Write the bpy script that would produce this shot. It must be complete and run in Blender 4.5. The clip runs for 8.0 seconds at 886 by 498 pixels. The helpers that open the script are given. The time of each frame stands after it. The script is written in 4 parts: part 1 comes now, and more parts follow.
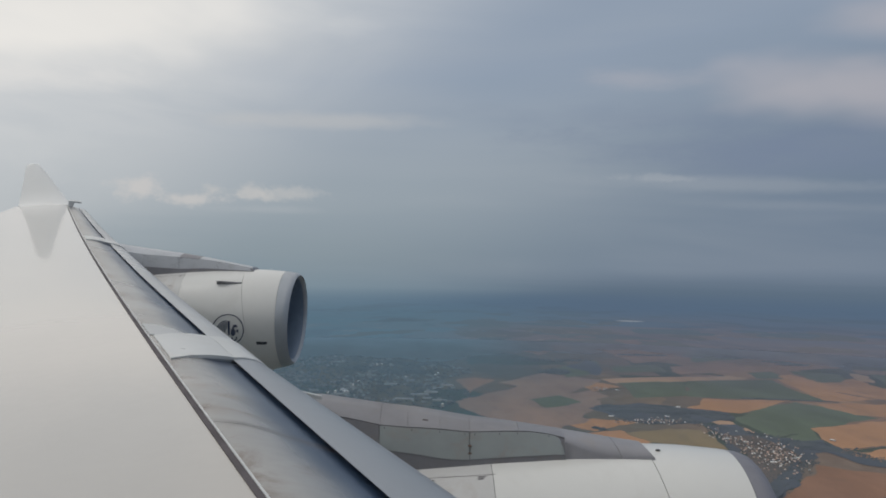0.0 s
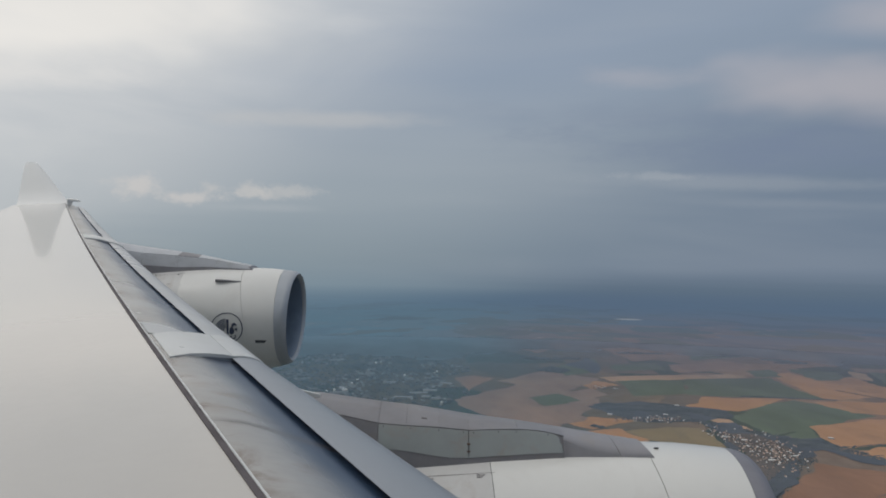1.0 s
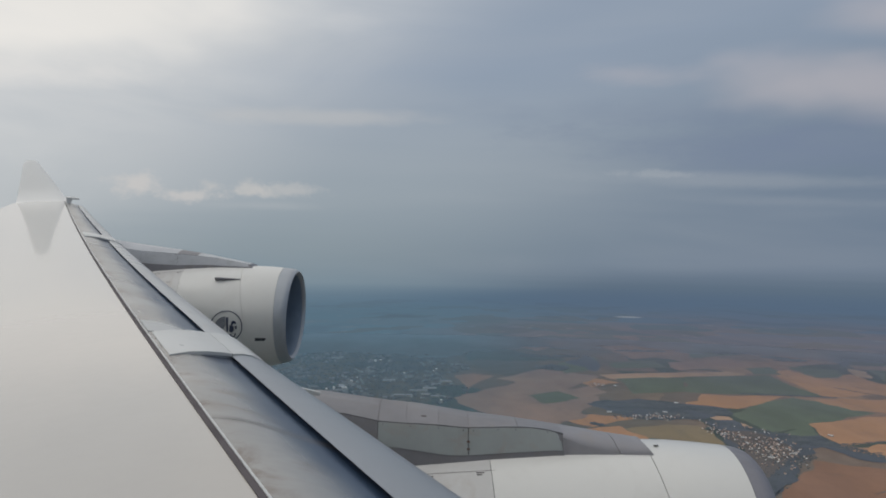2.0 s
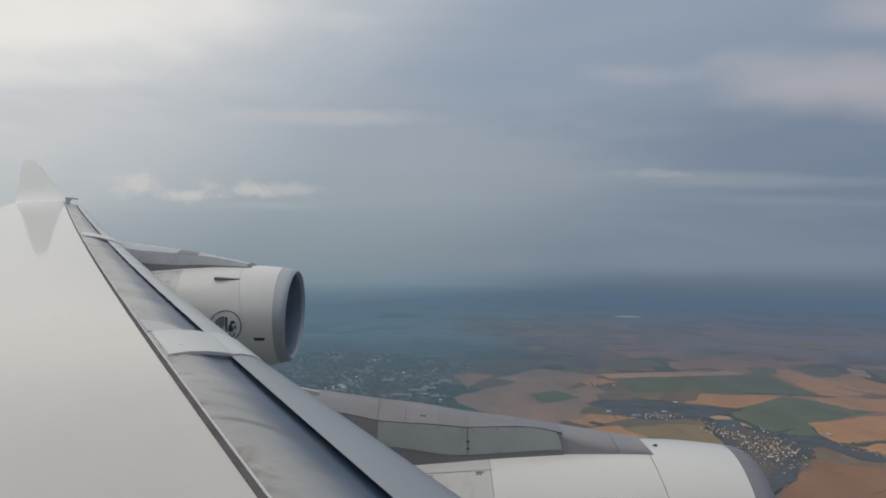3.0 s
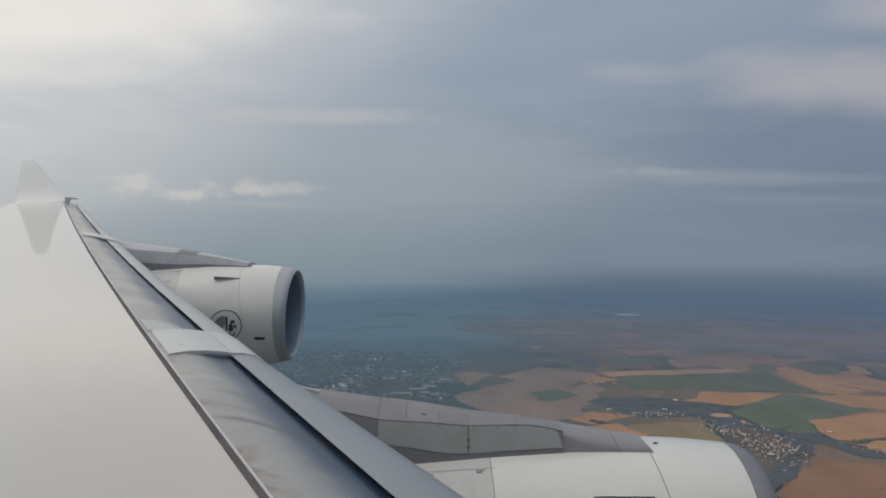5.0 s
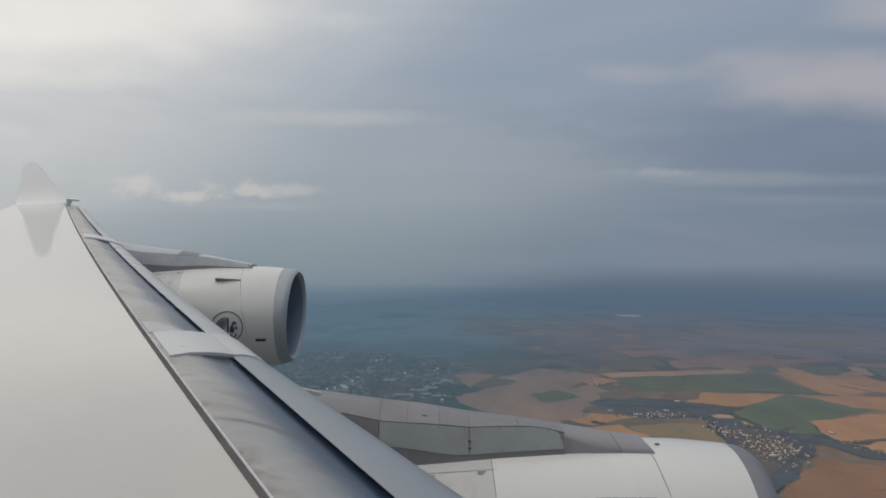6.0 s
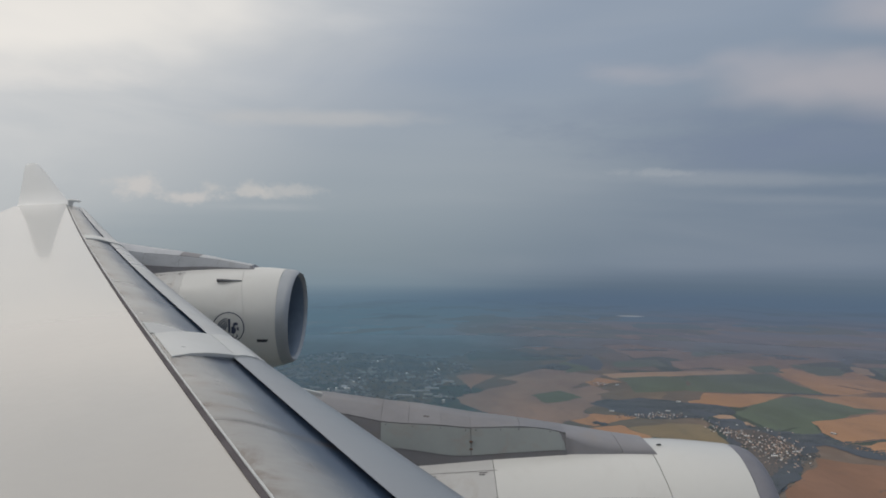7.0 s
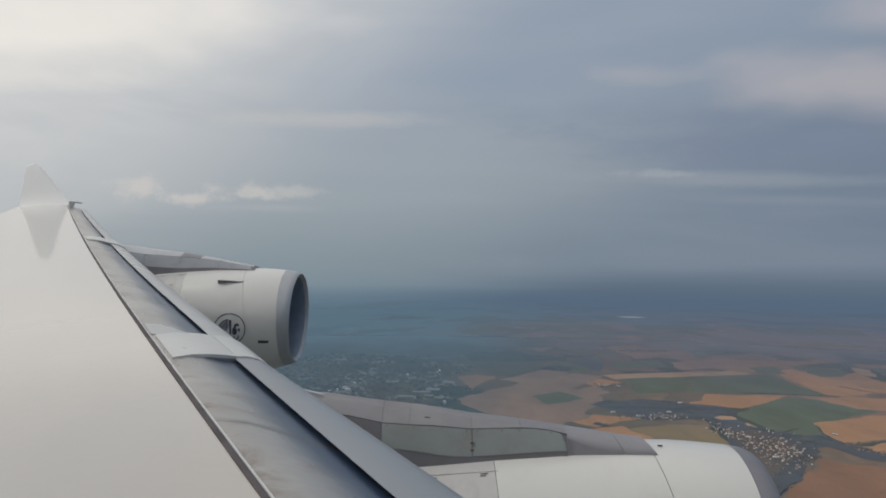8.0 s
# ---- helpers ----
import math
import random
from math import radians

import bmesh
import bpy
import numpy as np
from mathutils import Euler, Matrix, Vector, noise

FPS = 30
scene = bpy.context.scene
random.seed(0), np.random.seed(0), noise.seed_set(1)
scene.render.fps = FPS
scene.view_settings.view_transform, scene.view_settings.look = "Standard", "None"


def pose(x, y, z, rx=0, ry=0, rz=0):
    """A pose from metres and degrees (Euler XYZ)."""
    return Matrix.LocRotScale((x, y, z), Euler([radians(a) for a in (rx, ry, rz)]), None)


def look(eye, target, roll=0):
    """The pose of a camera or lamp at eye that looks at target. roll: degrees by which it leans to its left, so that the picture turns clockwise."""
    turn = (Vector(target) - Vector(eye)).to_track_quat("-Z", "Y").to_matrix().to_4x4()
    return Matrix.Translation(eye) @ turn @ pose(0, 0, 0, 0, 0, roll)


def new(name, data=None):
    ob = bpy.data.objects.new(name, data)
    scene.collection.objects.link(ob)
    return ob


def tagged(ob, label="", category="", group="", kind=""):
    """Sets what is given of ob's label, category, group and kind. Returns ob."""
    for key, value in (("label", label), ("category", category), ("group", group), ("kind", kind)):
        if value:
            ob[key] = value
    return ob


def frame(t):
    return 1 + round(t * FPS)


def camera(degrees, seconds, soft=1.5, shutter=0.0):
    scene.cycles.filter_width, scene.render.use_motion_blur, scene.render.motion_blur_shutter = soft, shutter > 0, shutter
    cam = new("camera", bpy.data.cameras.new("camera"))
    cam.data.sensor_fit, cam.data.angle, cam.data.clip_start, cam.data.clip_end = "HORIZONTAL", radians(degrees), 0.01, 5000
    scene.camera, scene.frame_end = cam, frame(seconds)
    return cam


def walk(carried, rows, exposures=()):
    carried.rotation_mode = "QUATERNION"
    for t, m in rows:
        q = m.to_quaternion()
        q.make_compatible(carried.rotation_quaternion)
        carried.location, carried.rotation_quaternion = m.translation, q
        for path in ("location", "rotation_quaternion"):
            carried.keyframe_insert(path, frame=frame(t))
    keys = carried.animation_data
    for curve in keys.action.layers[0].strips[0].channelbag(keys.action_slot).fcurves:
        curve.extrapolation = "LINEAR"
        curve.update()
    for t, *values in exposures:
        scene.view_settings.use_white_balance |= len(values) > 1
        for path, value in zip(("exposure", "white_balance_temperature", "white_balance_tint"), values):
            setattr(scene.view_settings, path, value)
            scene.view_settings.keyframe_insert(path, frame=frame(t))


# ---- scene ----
# Seen through a cabin window: the left wing and engines of a four-engined airliner over farmland.
# The eye hangs at height H; x points to the nose, y outboard, z up. Aircraft parts are given from the eye.
H = 400.0
cam = camera(62.2, 8.0, soft=1.8)
PATH = [  # seconds, pitch, roll, yaw
    (0.0, 1.849, -1.052, 0.170), (0.5, 1.703, -1.069, 0.068), (1.0, 1.723, -1.033, 0.076),
    (1.5, 1.611, -1.002, 0.062), (3.0, 1.524, -0.952, -0.016), (3.5, 1.504, -0.878, -0.023),
    (4.0, 1.500, -0.860, 0.000), (4.5, 1.389, -0.796, -0.054), (6.0, 1.517, -0.687, 0.065),
    (6.5, 1.525, -0.697, 0.104), (7.0, 1.566, -0.641, 0.166), (7.5, 1.584, -0.636, 0.190),
    (8.0, 1.644, -0.608, 0.242)]
walk(cam, [(t, pose(0, 0, H, 90 + p, r, y)) for t, p, r, y in PATH], [(0.0, 0.0, 6500, 10.0), (4.0, 0.0, 6545, 10.2), (8.0, 0.0, 6630, 10.5)])

# ---- light ----
SUN_DIR = Vector((-0.62, -0.08, 0.78)).normalized()      # towards the sun, behind thin cloud
sun = new("sun", bpy.data.lights.new("sun", "SUN"))
sun.data.energy, sun.data.angle, sun.data.color = 1.0, radians(28), (1.0, 0.965, 0.91)
sun.matrix_world = look(SUN_DIR * 50 + Vector((0, 0, H)), (0, 0, H))


class Nodes:
    """Short calls to build a node tree."""

    def __init__(self, tree):
        self.tree = tree
        tree.nodes.clear()

    def add(self, kind, operation=""):
        n = self.tree.nodes.new(kind)
        if operation:
            n.operation = operation
        return n

    def link(self, a, b):
        self.tree.links.new(a, b)

    def put(self, socket, v):
        if isinstance(v, bpy.types.NodeSocket):
            self.link(v, socket)
        else:
            socket.default_value = v

    def math(self, op, a, b=0.0, c=0.0, clamp=False):
        n = self.add("ShaderNodeMath", op)
        n.use_clamp = clamp
        for s, v in zip(n.inputs, (a, b, c)):
            self.put(s, v)
        return n.outputs[0]

    def ramp(self, v, a, b, lo=0.0, hi=1.0, smooth=True):
        n = self.add("ShaderNodeMapRange")
        n.interpolation_type = "SMOOTHSTEP" if smooth else "LINEAR"
        for s, x in zip(n.inputs, (v, a, b, lo, hi)):
            self.put(s, x)
        return n.outputs[0]

    def mix(self, f, a, b, blend="MIX"):
        n = self.add("ShaderNodeMix")
        n.data_type, n.blend_type = "RGBA", blend
        self.put(n.inputs[0], f)
        for s, v in ((n.inputs[6], a), (n.inputs[7], b)):
            self.put(s, (*v, 1.0) if isinstance(v, tuple) and len(v) == 3 else v)
        return n.outputs[2]

    def scaled(self, v, x, y, z, at=(0, 0, 0)):
        n = self.add("ShaderNodeMapping")
        self.put(n.inputs[0], v)
        n.inputs[1].default_value, n.inputs[3].default_value = at, (x, y, z)
        return n.outputs[0]

    def noise(self, v, scale, detail=4.0, rough=0.5, distort=0.0):
        n = self.add("ShaderNodeTexNoise")
        self.put(n.inputs["Vector"], v)
        for key, x in (("Scale", scale), ("Detail", detail), ("Roughness", rough), ("Distortion", distort)):
            n.inputs[key].default_value = x
        return n.outputs[0]


def make_sky():
    world = bpy.data.worlds.new("overcast_sky")
    scene.world = world
    world.use_nodes = True
    n = Nodes(world.node_tree)
    way = n.add("ShaderNodeTexCoord").outputs["Generated"]
    split = n.add("ShaderNodeSeparateXYZ")
    n.link(way, split.inputs[0])
    x, y, z = split.outputs
    sky = n.add("ShaderNodeTexSky")
    sky.sky_type, sky.sun_disc, sky.altitude, sky.dust_density = "NISHITA", False, 400.0, 3.0
    sky.sun_elevation, sky.sun_rotation = math.asin(SUN_DIR.z), math.atan2(SUN_DIR.x, SUN_DIR.y)
    blue = n.mix(1.0, sky.outputs[0], (0.10, 0.10, 0.10), "MULTIPLY")
    # the cloud layer: grey-blue, lighter low down, warm and bright towards the hidden sun
    low = n.mix(n.ramp(z, 0.0, 0.11), (0.245, 0.302, 0.342), (0.312, 0.362, 0.405))
    deck = n.mix(n.ramp(z, 0.08, 0.30), low, (0.278, 0.338, 0.425))
    dot = n.add("ShaderNodeVectorMath", operation="DOT_PRODUCT")
    n.link(way, dot.inputs[0])
    dot.inputs[1].default_value = SUN_DIR
    deck = n.mix(n.math("MULTIPLY", n.ramp(dot.outputs["Value"], 0.10, -0.35, 0.0, 0.92), n.ramp(z, 0.34, 0.16, 0.30, 1.0)), deck, (0.140, 0.190, 0.268))
    high = n.ramp(z, 0.09, 0.30, 0.58, 1.0)
    deck = n.mix(n.math("MULTIPLY", n.ramp(dot.outputs["Value"], 0.07, 0.45), high), deck, (0.62, 0.64, 0.65))
    wisps = n.noise(n.scaled(way, 1.0, 1.0, 2.6, (0.35, 0.0, 0.12)), 3.4, 6.0, 0.52, 0.5)
    cream = n.math("MULTIPLY", n.ramp(wisps, 0.28, 0.68), n.math("MULTIPLY", n.ramp(dot.outputs["Value"], 0.10, 0.42), high))
    deck = n.mix(n.math("MULTIPLY", cream, 0.5), deck, (0.84, 0.815, 0.775))
    streaks = n.noise(n.scaled(way, 1.0, 1.0, 7.0, (3.1, 0.4, 0.2)), 1.9, 4.0, 0.45, 0.3)
    deck = n.mix(n.ramp(streaks, 0.42, 0.72, 0.0, 0.16), deck, (0.42, 0.45, 0.48))
    deck = n.mix(n.ramp(streaks, 0.50, 0.25, 0.0, 0.15), deck, (0.225, 0.285, 0.350))
    # single clouds: azimuth and height as slopes from straight outboard, half sizes, strength, colour
    u = n.math("DIVIDE", x, n.math("MAXIMUM", y, 0.05))
    v = n.math("DIVIDE", z, n.math("MAXIMUM", y, 0.05))
    puff = n.math("MULTIPLY", n.math("SUBTRACT", n.noise(n.scaled(way, 1, 1, 1.5), 30.0, 6.0, 0.65), 0.5), 3.4)
    soft = n.math("MULTIPLY", n.math("SUBTRACT", n.noise(n.scaled(way, 1, 1, 3.0), 8.0, 5.0, 0.6), 0.5), 2.2)
    broad = n.math("MULTIPLY", n.math("SUBTRACT", n.noise(n.scaled(way, 1, 1, 2.2, (0.7, 0, 0)), 4.5, 3.0, 0.5), 0.5), 2.6)
    cream_puff = (0.62, 0.59, 0.565)
    white, dark, pale, rose = (0.55, 0.54, 0.525), (0.175, 0.220, 0.315), (0.47, 0.49, 0.51), (0.50, 0.47, 0.49)
    clouds = [(-0.56, 0.335, 0.30, 0.062, 0.75, (0.87, 0.84, 0.79), broad), (-0.60, 0.262, 0.16, 0.022, 0.5, (0.80, 0.775, 0.74), soft),
              (0.62, 0.36, 0.10, 0.030, 0.5, rose, broad), (0.48, 0.176, 0.27, 0.034, 0.70, dark, soft), (0.36, 0.215, 0.34, 0.020, 0.22, dark, soft),
              (0.57, 0.262, 0.17, 0.045, 0.60, rose, broad), (0.25, 0.272, 0.08, 0.014, 0.28, rose, soft),
              (0.43, 0.128, 0.21, 0.010, 0.20, pale, soft), (0.29, 0.135, 0.06, 0.005, 0.26, pale, puff),
              (0.47, 0.100, 0.15, 0.007, 0.10, pale, soft), (-0.16, 0.205, 0.15, 0.012, 0.40, white, soft),
              (-0.422, 0.108, 0.034, 0.015, 0.65, cream_puff, puff), (-0.350, 0.095, 0.045, 0.009, 0.62, cream_puff, puff),
              (-0.320, 0.106, 0.014, 0.012, 0.65, white, puff), (-0.265, 0.106, 0.022, 0.010, 0.60, white, puff),
              (-0.215, 0.102, 0.050, 0.010, 0.50, white, puff), (-0.255, 0.082, 0.085, 0.006, 0.25, pale, soft)]
    for cu, cv, ru, rv, strength, colour, ragged in clouds:
        du = n.math("DIVIDE", n.math("SUBTRACT", u, cu), ru)
        dv = n.math("DIVIDE", n.math("SUBTRACT", v, cv), rv)
        r = n.math("ADD", n.math("SQRT", n.math("ADD", n.math("MULTIPLY", du, du), n.math("MULTIPLY", dv, dv))), ragged)
        deck = n.mix(n.ramp(r, 1.5, 0.1, 0.0, strength), deck, colour)
    # thin gaps let some clear sky through
    cover = n.ramp(n.noise(n.scaled(way, 1, 1, 5.0), 1.7, 3.0), 0.2, 0.5, 0.82, 0.97)
    final = n.mix(cover, blue, deck)
    back = n.add("ShaderNodeBackground")
    n.link(final, back.inputs[0])
    n.link(back.outputs[0], n.add("ShaderNodeOutputWorld").inputs[0])


make_sky()


# ---- materials ----
def surface(name, base, other=None, rough=0.5, metal=0.0, grain=20.0, stain=1.5, amount=0.5, bump=0.0, dirt=None, stretch=(1, 1, 1),
            dirt_amount=0.5, coat=0.0, random_tint=0.0, tint_to=0.55, nose_shade=None, specular=0.5, islands=False):
    """Paint, metal or earth with variation at two scales; dirt: a stain colour in streaks along stretch."""
    m = bpy.data.materials.new(name)
    m.use_nodes = True
    n = Nodes(m.node_tree)
    at = n.scaled(n.add("ShaderNodeTexCoord").outputs["Object"], *stretch)
    other = other or tuple(c * 0.85 for c in base)
    wide, fine = n.noise(at, stain, 4.0, 0.6, 0.3), n.noise(at, grain, 5.0, 0.6)
    blend = n.math("ADD", n.math("MULTIPLY", wide, 0.7), n.math("MULTIPLY", fine, 0.3))
    colour = n.mix(n.ramp(blend, 0.5 - 0.3 / (1 + amount), 0.5 + 0.3 / (1 + amount), 0.0, min(1.0, amount * 2)), base, other)
    if dirt:
        spots = n.noise(at, stain * 2.7, 7.0, 0.65, 0.8)
        colour = n.mix(n.ramp(spots, 0.50, 0.68, 0.0, dirt_amount), colour, dirt)
    if nose_shade:
        # slot shade and dark reflection painted navy, from the front spar's line forward
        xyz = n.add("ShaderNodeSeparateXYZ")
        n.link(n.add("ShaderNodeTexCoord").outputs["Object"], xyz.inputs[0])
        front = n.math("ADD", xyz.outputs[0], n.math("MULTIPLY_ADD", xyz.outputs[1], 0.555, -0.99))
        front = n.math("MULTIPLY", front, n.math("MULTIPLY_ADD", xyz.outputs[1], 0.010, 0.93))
        colour = n.mix(n.ramp(n.math("ADD", front, n.math("MULTIPLY", wide, 0.22)), 0.38, 0.68), colour, nose_shade)
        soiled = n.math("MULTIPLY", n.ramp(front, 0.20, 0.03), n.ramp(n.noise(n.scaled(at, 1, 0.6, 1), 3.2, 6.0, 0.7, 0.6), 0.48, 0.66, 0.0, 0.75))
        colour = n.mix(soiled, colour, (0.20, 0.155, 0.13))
        # oil that crept out of the joint between two lengths of the edge
        joint = n.math("ABSOLUTE", n.math("SUBTRACT", xyz.outputs[1], n.math("MULTIPLY_ADD", wide, 0.10, 4.15)))
        colour = n.mix(n.math("MULTIPLY", n.ramp(joint, 0.085, 0.0, 0.0, 0.62), n.ramp(front, 0.03, 0.15, 0.4, 1.0)), colour, (0.13, 0.115, 0.11))
        # oily smears that ran back over the skin
        smear = n.noise(n.scaled(at, 0.5, 2.4, 1, (0.2, 0.4, 0)), 1.1, 3.0, 0.5, 0.2)
        colour = n.mix(n.ramp(smear, 0.54, 0.74, 0.0, 0.20), colour, (0.21, 0.19, 0.18))
    if random_tint:
        info = n.add("ShaderNodeNewGeometry").outputs["Random Per Island"] if islands else n.add("ShaderNodeObjectInfo").outputs["Random"]
        colour = n.mix(n.math("MULTIPLY", n.math("POWER", info, 0.75), random_tint), colour, tuple(c * tint_to for c in base))
    p = n.add("ShaderNodeBsdfPrincipled")
    n.link(colour, p.inputs["Base Color"])
    n.link(n.ramp(wide, 0.3, 0.7, rough * 0.9, min(1.0, rough * 1.15)), p.inputs["Roughness"])
    p.inputs["Specular IOR Level"].default_value = specular
    p.inputs["Metallic"].default_value, p.inputs["Coat Weight"].default_value = metal, coat
    if bump:
        b = n.add("ShaderNodeBump")
        b.inputs["Strength"].default_value, b.inputs["Distance"].default_value = 1.0, bump
        n.link(n.math("ADD", fine, wide), b.inputs["Height"])
        n.link(b.outputs[0], p.inputs["Normal"])
    n.link(p.outputs[0], n.add("ShaderNodeOutputMaterial").inputs[0])
    return m


WING_PAINT = surface("glossy_wing_paint", (0.435, 0.412, 0.385), (0.40, 0.378, 0.353), 0.10, grain=9, stain=0.5, amount=0.3, bump=0.0006, coat=0.6)
LEADING = surface("worn_metal_with_slot_shade", (0.43, 0.422, 0.408), (0.35, 0.345, 0.338), 0.24, 0.55, grain=10, stain=0.8, amount=0.5,
                  dirt=(0.30, 0.25, 0.21), dirt_amount=0.6, stretch=(0.6, 1.1, 1), bump=0.0006, nose_shade=(0.052, 0.084, 0.142), specular=0.10)
SLAT_PAINT = surface("slat_paint", (0.25, 0.27, 0.30), (0.228, 0.246, 0.274), 0.30, grain=8, stain=0.5, amount=0.2,
                     dirt=(0.225, 0.24, 0.265), dirt_amount=0.3)
OUTER_SLAT = surface("pale_slat_paint", (0.43, 0.44, 0.45), (0.38, 0.39, 0.40), 0.30, grain=8, stain=0.7, amount=0.3,
                     dirt=(0.36, 0.36, 0.365), dirt_amount=0.4)
# invented bright blue, so the slats' backs bounce blue light into the slot
SLOT_BOUNCE = surface("slot_bounce_blue", (0.42, 0.52, 0.72), (0.37, 0.46, 0.64), 0.5, grain=10, stain=1.0, amount=0.4)
APRON_PAINT = surface("pylon_apron_paint", (0.55, 0.56, 0.56), (0.49, 0.50, 0.50), 0.30, grain=12, stain=1.0, amount=0.2,
                      dirt=(0.50, 0.47, 0.43), dirt_amount=0.25)
COWL = surface("white_cowl_paint", (0.620, 0.618, 0.600), (0.578, 0.578, 0.560), 0.30, coat=0.35, grain=12, stain=0.5, amount=0.2,
               dirt=(0.51, 0.495, 0.47), dirt_amount=0.25)
WORN_COWL = surface("soiled_cowl_paint", (0.52, 0.52, 0.515), (0.46, 0.455, 0.45), 0.4, grain=12, stain=0.9, amount=0.4,
                    dirt=(0.40, 0.365, 0.34), dirt_amount=0.5)
WINGLET_PAINT = surface("satin_winglet_paint", (0.82, 0.82, 0.81), (0.76, 0.76, 0.75), 0.5, grain=9, stain=0.8, amount=0.25)
LIP = surface("brushed_aluminium", (0.40, 0.425, 0.46), (0.34, 0.365, 0.40), 0.40, 0.35, grain=60, stain=3, amount=0.4)
# darker copy of LIP: the near lip's weaker light is in its colour
SHADED_NEAR_LIP = surface("shaded_aluminium", (0.245, 0.24, 0.265), (0.205, 0.20, 0.225), 0.42, 0.3, grain=60, stain=3, amount=0.5)
PYLON = surface("grey_pylon_paint", (0.235, 0.233, 0.252), (0.18, 0.178, 0.195), 0.42, random_tint=0.5, tint_to=0.75, grain=12, stain=1.6, amount=0.5,
                dirt=(0.22, 0.19, 0.17), dirt_amount=0.4)
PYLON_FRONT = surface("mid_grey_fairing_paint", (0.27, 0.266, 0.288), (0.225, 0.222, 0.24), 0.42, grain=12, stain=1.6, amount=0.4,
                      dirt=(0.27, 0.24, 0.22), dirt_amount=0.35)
PYLON_SIDE = surface("pale_pylon_panel_paint", (0.335, 0.365, 0.368), (0.29, 0.315, 0.318), 0.35, grain=12, stain=1.4, amount=0.4,
                     dirt=(0.33, 0.27, 0.22), dirt_amount=0.35)
OUTER_PYLON_PAINT = surface("blue_grey_pylon_paint", (0.45, 0.468, 0.50), (0.39, 0.405, 0.435), 0.38, grain=12, stain=1.4, amount=0.4,
                            dirt=(0.27, 0.27, 0.28), dirt_amount=0.3)
DARK = surface("dark_recess", (0.05, 0.055, 0.065), (0.035, 0.04, 0.05), 0.6, grain=20, stain=2)
LINER = surface("intake_liner", (0.20, 0.265, 0.36), (0.165, 0.22, 0.305), 0.5, 0.1, grain=50, stain=4)
BLADE = surface("titanium_blade", (0.20, 0.225, 0.28), (0.16, 0.18, 0.23), 0.4, 0.2, grain=30, stain=4)
SEAL = surface("grey_sealant", (0.122, 0.110, 0.118), (0.092, 0.084, 0.09), 0.75, grain=60, stain=4, specular=0.08)
RUST = surface("rusty_metal", (0.16, 0.10, 0.08), (0.11, 0.075, 0.065), 0.8, grain=40, stain=6)
INK = surface("dark_blue_paint", (0.035, 0.045, 0.085), (0.05, 0.06, 0.10), 0.4, grain=40, stain=5)
SKIN = surface("fuselage_paint", (0.74, 0.735, 0.72), (0.68, 0.675, 0.66), 0.25, grain=10, stain=0.4, amount=0.25)


# ---- building helpers ----
def part(name, bm, material, parent, label="", smooth=True):
    """Links a bmesh as one mesh object under a thing or part."""
    bmesh.ops.recalc_face_normals(bm, faces=bm.faces)
    me = bpy.data.meshes.new(name)
    bm.to_mesh(me)
    bm.free()
    if smooth:
        me.shade_smooth()
        me.set_sharp_from_angle(angle=radians(38))
    me.materials.append(material)
    ob = new(name, me)
    ob.parent = parent
    return tagged(ob, label)


def loft(rows, closed=True, caps=True, bm=None):
    """A skin through rows of equally many points."""
    bm = bm or bmesh.new()
    rings = [[bm.verts.new(p) for p in row] for row in rows]
    for a, b in zip(rings, rings[1:]):
        for i in range(len(a) if closed else len(a) - 1):
            j = (i + 1) % len(a)
            bm.faces.new((a[i], a[j], b[j], b[i]))
    if caps and closed:
        bm.faces.new(rings[0])
        bm.faces.new(rings[-1])
    return bm


def steps(a, b, n):
    return [a + (b - a) * i / (n - 1) for i in range(n)]


def along(table, t):
    """Smooth interpolation in a table of (place, value)."""
    xs, ys = [p[0] for p in table], [p[1] for p in table]
    return float(np.interp(t, xs, ys))


# ---- the aircraft ----
airliner = tagged(new("airliner"), "white four-engined airliner in flight, slats extended, hazy light", "airliner")
airliner.matrix_world = Matrix.Translation((0, 0, H)) @ pose(0, 0, 0, 0, -0.86, 0)


def spar_x(y):
    return 0.99 - 0.555 * y


def spar_z(y):
    return -0.97 + 0.1453 * (y - 3.1) + 0.00166 * (y - 3.1) * (y - 26.3)


def nose_scale(y):
    return along([(-2, 1.0), (8, 1.0), (16.5, 0.86), (26.4, 0.6)], y)


def chord_behind(y):
    return along([(-2, 10.5), (6.9, 7.0), (16.7, 4.0), (26.4, 1.85)], y)


def thickness(y):
    return along([(-2, 1.25), (6.9, 0.95), (16.7, 0.55), (26.4, 0.24)], y)


def incidence(y):
    """How fast the skin falls towards the trailing edge; the outer wing is washed out."""
    return along([(-2, 0.095), (7, 0.085), (26.4, 0.045)], y)


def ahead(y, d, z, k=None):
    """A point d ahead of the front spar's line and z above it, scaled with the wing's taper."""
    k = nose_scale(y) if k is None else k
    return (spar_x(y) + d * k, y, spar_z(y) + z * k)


def wing_row(y):
    c, t = chord_behind(y), thickness(y)
    row = []
    for s in (1.0, 0.93, 0.85, 0.75, 0.65, 0.55, 0.45, 0.36, 0.28, 0.20, 0.13, 0.07, 0.03, 0.0):
        row.append((spar_x(y) - s * c, y, spar_z(y) + c * (0.045 * s * (1 - s) - incidence(y) * s)))
    for s in (0.0, 0.2, 0.4, 0.6, 0.8, 0.96):
        row.append((spar_x(y) - s * c, y, spar_z(y) - incidence(y) * s * c - t * (1 - s) ** 0.8 - 0.012))
    return row


